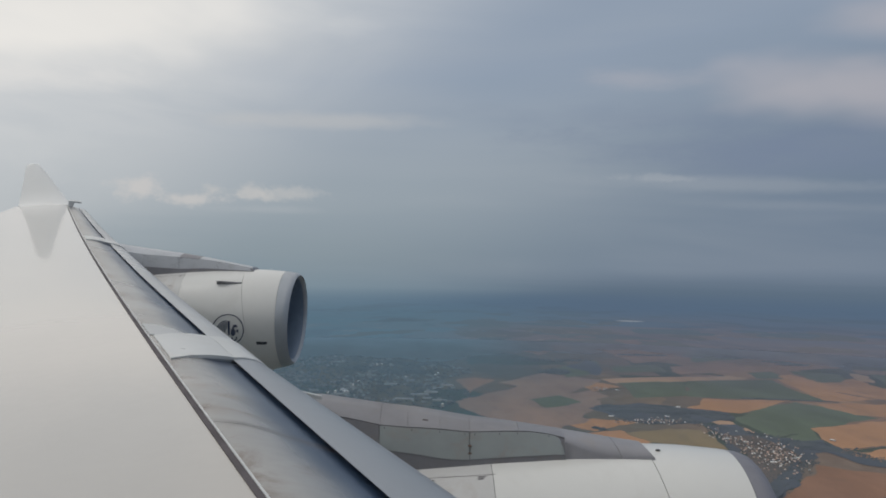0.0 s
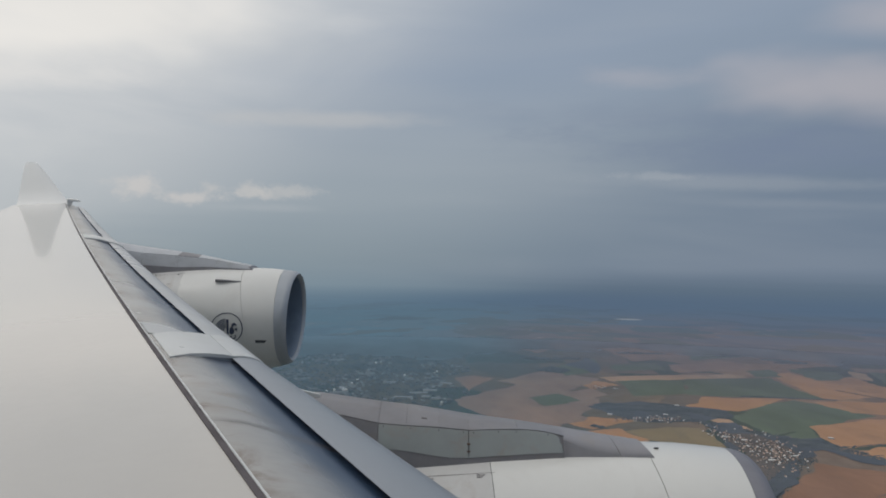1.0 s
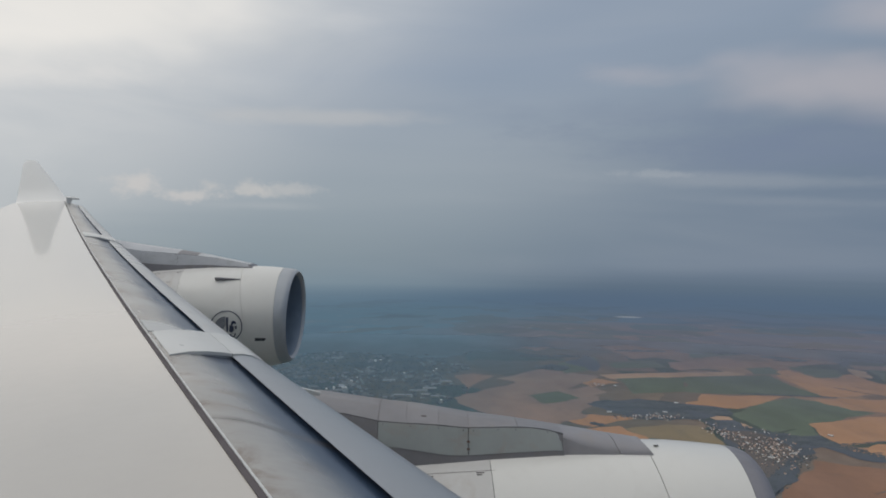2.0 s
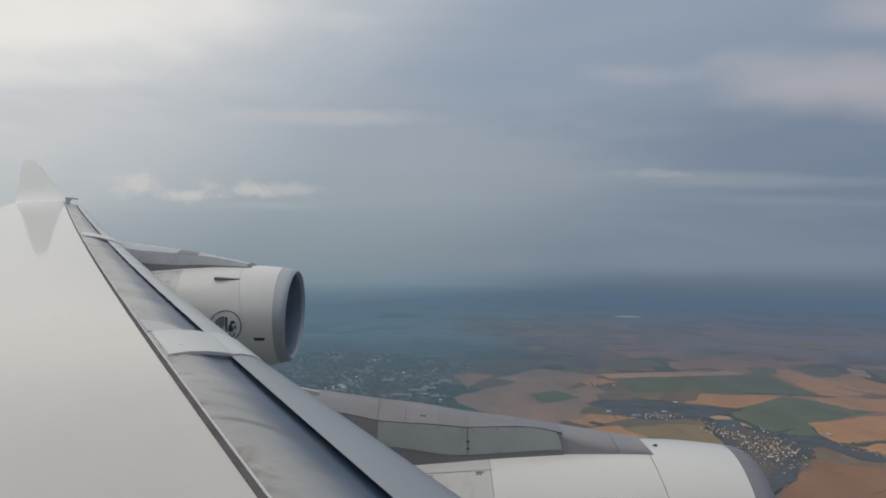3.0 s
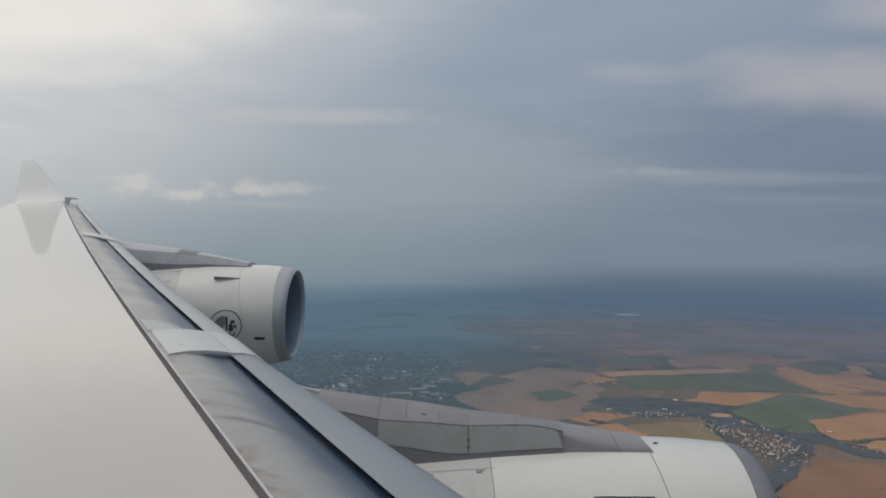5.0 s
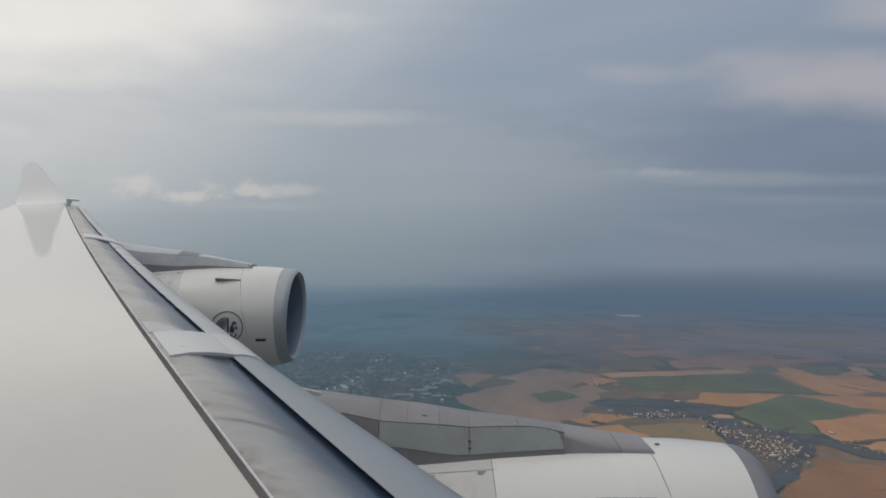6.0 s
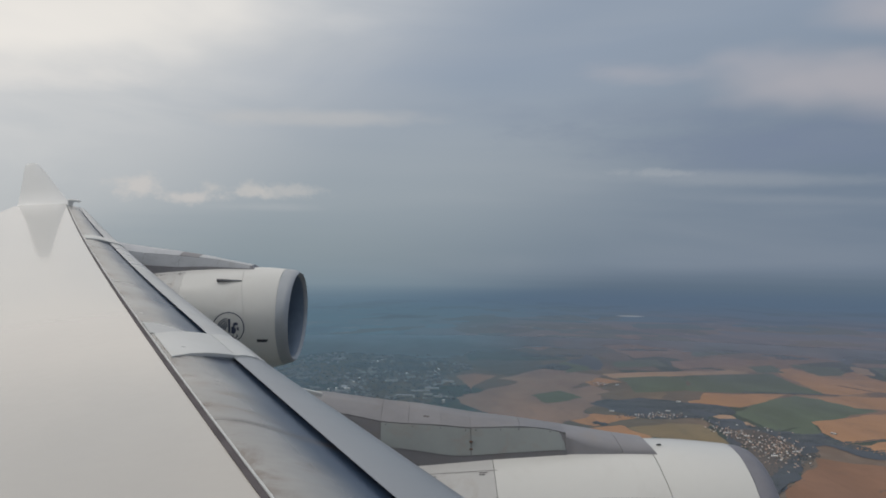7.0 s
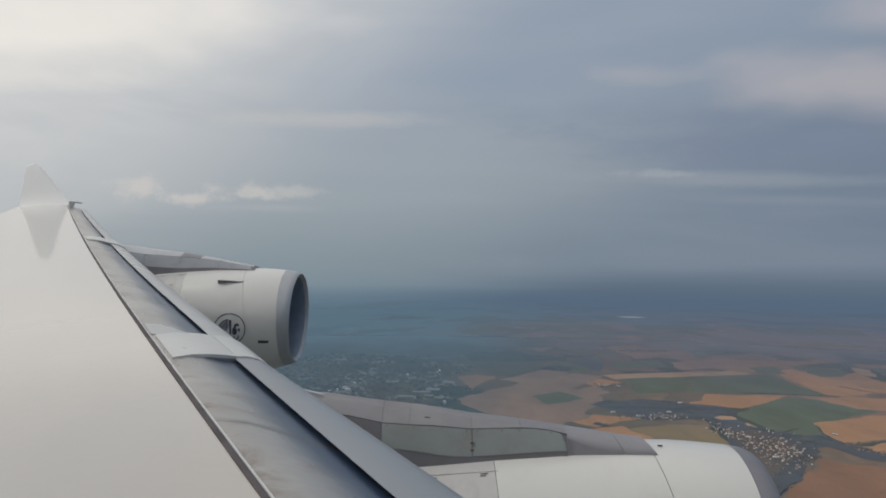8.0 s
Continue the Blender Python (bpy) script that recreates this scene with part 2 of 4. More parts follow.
wing = part("wing", loft([wing_row(y) for y in steps(-0.9, 26.35, 44)]), WING_PAINT, airliner, "glossy pale wing skin mirroring the sky")

NOSE = [(0.005, 0.0), (0.06, 0.0), (0.2, -0.014), (0.33, -0.045), (0.45, -0.085), (0.57, -0.124), (0.69, -0.158), (0.80, -0.200), (0.90, -0.265),
        (0.98, -0.39), (1.02, -0.50), (1.00, -0.63), (0.86, -0.76), (0.60, -0.86), (0.25, -0.92), (0.005, -0.95)]
SLAT = [(0.69, -0.13), (0.78, -0.145), (0.88, -0.175), (0.98, -0.22), (1.08, -0.285), (1.17, -0.37), (1.23, -0.46), (1.25, -0.56),
        (1.21, -0.67), (1.15, -0.72), (1.13, -0.58), (1.08, -0.42), (0.99, -0.29), (0.88, -0.205), (0.78, -0.162), (0.70, -0.140)]
APRON_REAR = [(0.06, 0.010), (0.25, -0.005), (0.45, -0.044), (0.60, -0.083), (0.70, -0.115), (0.70, -0.138), (0.4, -0.060), (0.06, -0.02)]
APRON_NOSE = [(0.706, -0.117), (0.82, -0.14), (0.95, -0.185), (1.07, -0.255), (1.16, -0.36), (1.22, -0.50), (1.18, -0.66),
              (1.16, -0.65), (1.20, -0.50), (1.14, -0.37), (1.055, -0.272), (0.94, -0.206), (0.815, -0.162), (0.706, -0.138)]
APRON_CORE = [(0.06, -0.022), (0.4, -0.061), (0.69, -0.139), (0.82, -0.165), (0.94, -0.209), (1.05, -0.276), (1.135, -0.375), (1.19, -0.5),
              (1.10, -0.7), (0.6, -0.85), (0.06, -0.6)]


def strip_between(section, y0, y1, count=14, skew=0.0, lift=0.0):
    """A length of a leading-edge section; skew: how far its ends lean outboard with each metre forward."""
    return loft([[ahead(y + skew * (d - 0.7), d, z + lift) for d, z in section] for y in steps(y0, y1, count)])


def slat_reach(y):
    """The slats run further out ahead near the root."""
    return along([(3.2, 1.42), (5.0, 1.26), (6.0, 1.13), (7.0, 1.02)], y)


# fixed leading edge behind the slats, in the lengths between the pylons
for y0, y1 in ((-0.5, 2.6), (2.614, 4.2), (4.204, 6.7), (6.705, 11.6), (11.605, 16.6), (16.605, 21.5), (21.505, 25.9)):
    part("leading_edge", strip_between(NOSE, y0, y1), LEADING, wing, "dirty grey fixed leading edge with brown streaks, slot shade painted navy")
for y0, y1 in ((0.5, 3.3), (3.305, 6.62), (6.9, 11.55), (11.56, 16.45), (16.9, 21.4), (21.41, 25.8)):
    part("slat", loft([[ahead(y, 0.69 + (d - 0.69) * slat_reach(y), z) for d, z in SLAT] for y in steps(y0, y1, 14)]), OUTER_SLAT if y0 > 6.8 else SLAT_PAINT, wing, "extended pale blue-grey slat")
    back = [(d - 0.004, z - 0.002) for d, z in SLAT[9:15]]
    back += [(d - 0.004, z - 0.006) for d, z in reversed(back)]
    part("slat_back", loft([[ahead(y, 0.69 + (d - 0.69) * slat_reach(y), z) for d, z in back] for y in steps(y0 + 0.01, y1 - 0.01, 14)]), SLOT_BOUNCE, wing, "hollow back of the slat, coloured bright blue to tint the slot")
for y0, y1, skew, lift in ((6.29, 7.16, 0.88, 0.0), (16.27, 17.03, 0.30, 0.012), (25.80, 26.30, 0.3, 0.30)):
    if y0 > 20:
        blunt = [(0.06, 0.012), (0.25, 0.0), (0.45, -0.02), (0.70, -0.07), (0.82, -0.11), (0.85, -0.14), (0.75, -0.155), (0.40, -0.12), (0.30, -0.36), (0.06, -0.36)]
        part("tip_fairing", strip_between(blunt, y0, y1, 4, skew, lift), APRON_PAINT, wing, "pale fixed leading edge at the wing tip")
        continue
    part("apron_panel", strip_between(APRON_REAR, y0, y1, 4, skew, lift), APRON_PAINT, wing, "white panel over the pylon")
    part("apron_nose", strip_between(APRON_NOSE, y0, y1, 4, skew, lift), APRON_PAINT, wing)
    # slat grey instead of apron white paints the shade of the end walls
    part("apron_core", strip_between(APRON_CORE, y0 + 0.004, y1 - 0.01, 4, skew, lift), SLAT_PAINT, wing)

END_PLATE = [(0.03, 0.010), (0.2, -0.006), (0.33, -0.036), (0.45, -0.077), (0.47, -0.10), (0.03, -0.03)]
part("end_panel", strip_between(END_PLATE, 6.55, 7.06, 5, -0.15), OUTER_SLAT, wing, "pale panel behind the slat's inner end")

# grey sealant line and the pale step in front of it
SEALED = [(-0.034, 0.006), (0.002, 0.006), (0.002, -0.02), (-0.034, -0.02)]
part("seal_strip", strip_between(SEALED, -0.5, 26.3, 40), SEAL, wing, "grey sealant line along the front spar")
STEP = [(0.005, 0.008), (0.020, 0.006), (0.021, -0.01), (0.005, -0.01)]
part("edge_trim", strip_between(STEP, -0.5, 26.3, 40), APRON_PAINT, wing)


def winglet():
    rows = []
    for s in (0.0, 0.06, 0.15, 0.4, 0.7, 0.9, 0.97, 1.0):
        lead, trail = -13.45 - 1.60 * s - (0.02 if s > 0.95 else 0.0) - (0.05 if s == 1.0 else 0.0), -15.48 - 0.06 * s + (0.03 if s > 0.95 else 0.0) + (0.06 if s == 1.0 else 0.0)
        y, z, t = 26.36 + 0.12 * min(1, s * 6) + 0.6 * s, 2.28 + 1.70 * s, 0.11 * (1 - 0.6 * s)
        c = lead - trail
        ring = [(lead - f * c, y + side * t * w, z - 0.1 * f * (1 - s)) for side, run in ((-1, (0, 0.06, 0.2, 0.45, 0.75, 1.0)), (1, (0.75, 0.45, 0.2, 0.06)))
                for f, w in [(f, {0: 0, 0.06: 0.5, 0.2: 0.9, 0.45: 1.0, 0.75: 0.55, 1.0: 0}[f]) for f in run]]
        rows.append(ring)
    return loft(rows)


part("seal_tab", loft([[(-1.36, 6.50, -1.03), (-1.36, 6.56, -1.03), (-1.36, 6.56, -1.10), (-1.36, 6.50, -1.10)], [(-1.10, 6.56, -1.10), (-1.10, 6.60, -1.10), (-1.10, 6.60, -1.13), (-1.10, 6.56, -1.13)]]),
     APRON_PAINT, wing)
part("winglet", winglet(), WINGLET_PAINT, wing, "upswept pale grey winglet")


# ---- engines ----
def lathe(profile, seg=72, tilt=2.0, droop=5.0, closed=True, toe=1.5):
    """Turns (aft, radius) points round the engine's axis; the intake's face leans with droop."""
    rows = []
    for aft, r in profile:
        ring = []
        for i in range(seg):
            a = 2 * math.pi * i / seg
            y, z = -r * math.cos(a), r * math.sin(a)
            lean = math.tan(radians(along([(0, droop), (0.5, 0.0), (0.9, -9.0), (2.3, -2.5), (3.2, 0.0)], aft))) * z
            x = -aft + lean + math.tan(radians(along([(0, toe), (0.9, 0.0)], aft))) * y
            c, s = math.cos(radians(tilt)), math.sin(radians(tilt))
            ring.append((x * c - z * s, y, x * s + z * c))
        rows.append(ring)
    if closed:
        rows.append(rows[0])
    bm = loft(rows, caps=False)
    bmesh.ops.remove_doubles(bm, verts=bm.verts, dist=1e-5)
    return bm


def outer_radius(aft):
    return along([(0.13, 1.054), (0.18, 1.065), (0.22, 1.07), (0.30, 1.085), (0.6, 1.13), (1.0, 1.16), (1.6, 1.185), (2.3, 1.182), (3.0, 1.162), (3.8, 1.07), (4.6, 0.90), (5.2, 0.80)], aft)


def shell(a, b, n=8, thick=0.03):
    out = [(x, outer_radius(x)) for x in steps(a, b, n)]
    return out + [(x, r - thick) for x, r in reversed(out)]


def on_cowl(aft, up, proud=0.004, tilt=2.0):
    """A point of the inboard-facing cowl, up metres round from the axis' height."""
    r = outer_radius(aft) + proud
    a = up / r
    x, y, z = -aft, -r * math.cos(a), r * math.sin(a)
    c, s = math.cos(radians(tilt)), math.sin(radians(tilt))
    return (x * c - z * s, y, x * s + z * c)


RIDGE = [(1.0, 1.165), (1.75, 1.27), (2.6, 1.41), (3.4, 1.52), (4.1, 1.63), (4.5, 1.60), (5.0, 1.40)]


SHOULDER = [(1.0, 0.03), (1.75, 0.035), (2.6, 0.095), (3.4, 0.145), (5.0, 0.16)]
SKIRT = [(1.0, 0.09), (1.75, 0.20), (2.6, 0.36), (3.4, 0.42), (5.0, 0.5)]
# the inner pylon is flatter and its side panels bulge further forward
RIDGE_IN = [(0.96, 1.15), (1.25, 1.191), (1.67, 1.26), (2.15, 1.333), (2.59, 1.388), (3.04, 1.463), (3.36, 1.497), (3.98, 1.585), (4.5, 1.57), (5.0, 1.38)]
SHOULDER_IN = [(1.0, 0.03), (1.6, 0.03), (1.93, 0.004), (2.08, 0.012), (2.33, 0.044), (2.59, 0.082), (2.85, 0.10), (3.1, 0.125), (3.38, 0.133), (3.7, 0.11), (5.0, 0.15)]
SKIRT_IN = [(1.0, 0.07), (1.4, 0.11), (1.83, 0.175), (2.13, 0.235), (2.38, 0.282), (2.73, 0.345), (2.93, 0.354), (3.28, 0.342), (5.0, 0.4)]
FAIRING = (RIDGE_IN, [(1.0, 0.075), (1.3, 0.12), (1.55, 0.105), (1.74, 0.05)], [(1.0, 0.3), (1.86, 0.42)])
ROUND = [(-1.02, 2.0), (-1.0, 1.0), (-0.95, 0.70), (-0.84, 0.44), (-0.66, 0.23), (-0.40, 0.07), (0, 0)]
ROUND += [(-a, k) for a, k in reversed(ROUND[:-1])]
OUTER_PYLON, INNER_PYLON = (RIDGE, SHOULDER, SKIRT), (RIDGE_IN, SHOULDER_IN, SKIRT_IN)


def pylon_row(aft, shape, grow=0.0, lift=0.0, lines=OUTER_PYLON):
    """A section of the pylon: shape gives parts of the half width and of the drop to the shoulder (up to 1) and to the skirt (up to 2)."""
    ridge, shoulders, skirts = lines
    top = along(ridge, aft) + lift * min(1.0, aft - 1.0)
    w = along([(0.98, 0.31), (1.75, 0.33), (2.6, 0.36), (5.0, 0.40)], aft)
    shoulder, skirt = along(shoulders, aft), along(skirts, aft)
    row = []
    for sy, k in shape:
        drop = shoulder * k if k <= 1 else shoulder + (skirt - shoulder) * (k - 1)
        drop += 0.11 * max(0.0, sy) if lines[0] is RIDGE_IN else 0.0
        lean = 0.8 * drop * max(0.0, 1 - (aft - 1.0) / 0.6)
        row.append((-aft + lean, sy * (w + grow), top - drop + (grow if k <= 1 else 0.0)))
    return row


def engine(x, y, z, emblem, lift=0.0, lines=OUTER_PYLON, rim=0.262, seam=0.8975):
    """An engine at its intake's centre: the dark duct with cowls, lip, fan, strake and pylon."""
    body = part("engine", lathe([(0.5, 0.90), (5.0, 0.70), (5.1, 0.74), (4.0, 0.97), (2.3, 1.13), (1.0, 1.11), (0.5, 1.06)]), DARK, airliner,
                "turbofan with a white cowl, bare metal lip and grey pylon")
    body.location = (x, y, z)
    part("intake_lip", lathe([(rim - 0.002, outer_radius(rim) - 0.002), (0.13, 1.053), (0.09, 1.043), (0.035, 1.015), (0.0, 0.975), (0.03, 0.935), (0.06, 0.918), (0.07, 0.916),
                              (0.09, 0.93), (rim - 0.01, 1.0)]), LIP if emblem else SHADED_NEAR_LIP, body, "bare metal intake lip")
    part("intake_liner", lathe([(0.073, 0.914), (0.12, 0.898), (0.24, 0.885), (0.40, 0.886), (0.7, 0.90), (1.25, 0.92), (1.25, 0.95), (0.3, 0.94), (0.1, 0.95)]), LINER, body)
    part("inlet_cowl", lathe(shell(rim + 0.002, seam - 0.0025)), COWL, body)
    part("fan_cowl", lathe(shell(seam + 0.002, 2.31)), COWL, body)
    part("reverser_cowl", lathe(shell(2.3145, 3.90)), WORN_COWL, body, "soiled off-white rear cowl")
    part("nozzle", lathe(shell(3.908, 5.15)), LIP, body)
    part("spinner", lathe([(0.62, 0.001), (0.68, 0.06), (0.85, 0.16), (1.1, 0.27), (1.2, 0.28), (1.2, 0.001)], 32, droop=0), LINER, body)
    for i in range(30):
        a = 2 * math.pi * i / 30
        turn = Matrix.Rotation(a, 3, "X")
        rows = []
        for r, twist, c in ((0.26, 20, 0.09), (0.5, 38, 0.11), (0.75, 52, 0.12), (0.905, 60, 0.12)):
            dx, dy = c * math.cos(radians(twist)), c * math.sin(radians(twist))
            rows.append([tuple(turn @ Vector(p)) for p in ((-1.12 + dx, dy, r), (-1.12 + 0.008, -0.008, r), (-1.12 - dx, -dy, r), (-1.12 - 0.008, 0.008, r))])
        part("fan_blade", loft(rows), BLADE, body)
    # strake and vents on the side that faces the cabin
    bm = bmesh.new()
    root = [on_cowl(a, 0.94, -0.01) for a in (1.03, 1.57)]
    tip = [on_cowl(1.55, 0.99, 0.085), on_cowl(1.45, 0.985, 0.075)]
    ring = [Vector(p) for p in (root[0], tip[1], tip[0], root[1])]
    loft([[p for p in ring], [p + Vector((0, 0.0, 0.022)) for p in ring]], bm=bm)
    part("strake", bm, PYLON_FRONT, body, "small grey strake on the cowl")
    if emblem:
        outline = ((0.45, -0.43), (0.68, -0.41), (0.68, -0.48), (0.49, -0.49))
        part("vent", loft([[on_cowl(a, u, 0.012) for a, u in outline], [on_cowl(a, u, -0.01) for a, u in outline]]), DARK, body, "small dark air outlet")
    if not emblem:
        latch = [on_cowl(0.845, 1.665 + u, p) for u, p in ((0.0, 0.006), (0.011, 0.006), (0.011, -0.01), (0.0, -0.01))]
        latch_b = [on_cowl(0.805, 1.66 + u, p) for u, p in ((0.0, 0.006), (0.02, 0.006), (0.02, -0.01), (0.0, -0.01))]
        part("latch", loft([latch, latch_b]), DARK, body)
    # fasteners, and stains built as small grey plates
    for a, u, w, h in ((2.42, 1.30, 0.07, 0.010), (2.44, 1.275, 0.05, 0.010), (2.86, 1.27, 0.04, 0.010), (2.95, 1.27, 0.04, 0.010), (2.55, 0.93, 0.07, 0.018),
                       (2.40, 0.62, 0.03, 0.03), (2.85, 0.95, 0.03, 0.02)):
        corners = ((a, u), (a + w, u), (a + w, u + h), (a, u + h))
        part("fastener", loft([[on_cowl(p, q, 0.004) for p, q in corners], [on_cowl(p, q, -0.01) for p, q in corners]]), SEAL, body)
    rows = [[on_cowl(a, 1.33 - 0.04 * (a - 2.33) + u, p) for u, p in ((0.0, 0.003), (0.004, 0.003), (0.004, -0.01), (0.0, -0.01))] for a in steps(2.33, 3.5, 14)]
    part("hinge_line", loft(rows), SEAL, body)
    # pylon: grey core, cap panels on top, pale side panels below
    section = [(-1.08, 4.0), (-1.05, 2.2), (-0.97, 1.4), (-0.88, 0.96), (-0.45, 0.3), (0, 0), (0.45, 0.3), (0.88, 0.96), (0.97, 1.4), (1.05, 2.2), (1.08, 4.0)]
    part("pylon", loft([pylon_row(a, section, 0.0, lift, lines) for a in steps(1.0 if emblem else 1.738, 5.0, 17)]), PYLON, body, "grey pylon fairing")
    cap = [(-0.905, 1.0), (-0.45, 0.30), (0, 0), (0.45, 0.30), (0.905, 1.0), (0.85, 1.25), (0, 0.5), (-0.85, 1.25)]
    pale = OUTER_PYLON_PAINT if emblem else PYLON
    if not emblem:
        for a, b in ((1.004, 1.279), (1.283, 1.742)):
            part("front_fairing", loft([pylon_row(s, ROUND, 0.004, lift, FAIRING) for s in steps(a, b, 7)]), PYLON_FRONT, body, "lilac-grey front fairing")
    for a, b in ((1.006 if emblem else 1.742, 2.145), (2.149, 2.585), (2.589, 2.85), (2.854, 3.14), (3.144, 3.385), (3.389, 4.1)):
        part("cap_panel", loft([pylon_row(s, cap, 0.006, lift, lines) for s in steps(a, b, 6)]), PYLON if 2.1 < a < 2.2 else pale, body)
    side = [(-0.915, 1.012), (-0.97, 1.4), (-1.02, 1.97), (-0.9, 1.97), (-0.8, 1.1)]
    if not emblem:
        # front panel with a rounded upper corner
        rows = []
        for s in (1.746, 1.752, 1.763, 1.78, 1.80, 1.83, 1.90, 2.05, 2.3, 2.583):
            k = 1.012 + 0.9 * max(0.0, 1 - (s - 1.742) / 0.07) ** 2.2
            rows.append(pylon_row(s, [(-0.91, k), (-0.97, max(k + 0.02, 1.4)), (-1.02, 1.97), (-0.9, 1.97), (-0.8, k + 0.02)], 0.008, lift, lines))
        part("side_panel", loft(rows), PYLON_SIDE, body, "pale side panel with a rounded corner")
    inner_sides = ((2.591, 3.385, PYLON_SIDE), (3.393, 4.2, PYLON))
    outer_sides = ((1.06, 1.735, pale), (1.742, 2.583, pale), (2.591, 3.385, pale), (3.393, 4.2, pale))
    for a, b, paint in outer_sides if emblem else inner_sides:
        part("side_panel", loft([pylon_row(s, side, 0.008, lift, lines) for s in steps(a, b, 6)]), paint, body)
    for a in (2.54, 2.63, 3.34) if emblem else (1.88, 2.16, 2.32, 2.54, 2.63, 2.85, 3.10, 3.34):
        rows = [pylon_row(a + e, [(-0.975, 1.055), (-0.975, 1.09), (-0.9, 1.09), (-0.9, 1.055)], 0.009, lift, lines) for e in (0, 0.006)]
        part("screw", loft(rows), SEAL, body)
    if not emblem:
        # small latches on the cap, rust along the joint of the side panels
        for a, k in ((2.96, 0.55), (2.37, 0.7), (3.66, 0.8)):
            rows = [pylon_row(a + e, [(-0.62, k), (-0.66, k + 0.08), (-0.64, k + 0.3), (-0.60, k + 0.2)], 0.008, lift, lines) for e in (0, 0.05)]
            part("cap_latch", loft(rows), SEAL, body, "small grey latch")
        for k in (1.45, 1.72):
            rows = [pylon_row(a, [(-1.0, k), (-1.005, k + 0.05), (-0.95, k + 0.05), (-0.95, k)], 0.011, lift, lines) for a in (2.572, 2.602)]
            part("joint_clip", loft(rows), RUST, body, "rusty clip on the panel joint")
    if emblem:
        bm = bmesh.new()
        cx_, cz_ = 1.25, -0.13

        def band(r0, r1, a0, a1, n, ox=0.0, oz=0.0):
            rows = [[on_cowl(cx_ - ox - r * math.cos(radians(a)), cz_ + oz + r * math.sin(radians(a)), p) for r, p in ((r0, 0.006), (r1, 0.006), (r1, 0.0), (r0, 0.0))]
                    for a in steps(a0, a1, n)]
            loft(rows, bm=bm)

        def blot(outline):
            loft([[on_cowl(cx_ - dx, cz_ + dz, p) for dx, dz in outline] for p in (0.014, -0.01)], bm=bm)
        band(0.315, 0.335, 0, 360, 49)
        # wing of five feathers, quill and curled body
        for k, r in enumerate((0.045, 0.085, 0.125, 0.165, 0.205)):
            band(r, r + 0.024, 92, 205 - 9 * k, 11, -0.01, -0.02)
        blot([(0.0, -0.10), (0.035, -0.12), (0.05, 0.19), (0.0, 0.19)])
        blot([(0.055, -0.10), (0.07, 0.02), (0.12, 0.03), (0.16, -0.03), (0.15, -0.10), (0.10, -0.14)])
        blot([(0.095, 0.025), (0.115, 0.10), (0.17, 0.115), (0.215, 0.07), (0.20, 0.05), (0.155, 0.06), (0.135, 0.02)])
        blot([(0.175, 0.0), (0.22, 0.005), (0.215, -0.07), (0.185, -0.055)])
        band(0.045, 0.07, 190, 385, 9, 0.115, -0.175)
        for a in (212, 228, 244, 260):
            band(0.13, 0.215, a, a + 8, 3, 0.0, -0.02)
        band(0.12, 0.145, 262, 300, 5, 0.03, -0.06)
        part("emblem", bm, INK, body, "round dark blue emblem with a winged shape", smooth=False)
    return body


engine(2.81, 6.9, -2.72, False, 0.0, INNER_PYLON, 0.185, 0.80)
engine(-3.34, 16.7, -1.05, True, 0.06)


def fuselage():
    rows = []
    for x in steps(-24, 16, 21):
        rows.append([(x, -3.02 + 2.82 * math.cos(2 * math.pi * i / 48), -0.45 + 2.82 * math.sin(2 * math.pi * i / 48)) for i in range(48)])
    return loft(rows)


part("fuselage", fuselage(), SKIN, airliner, "plain white fuselage side")


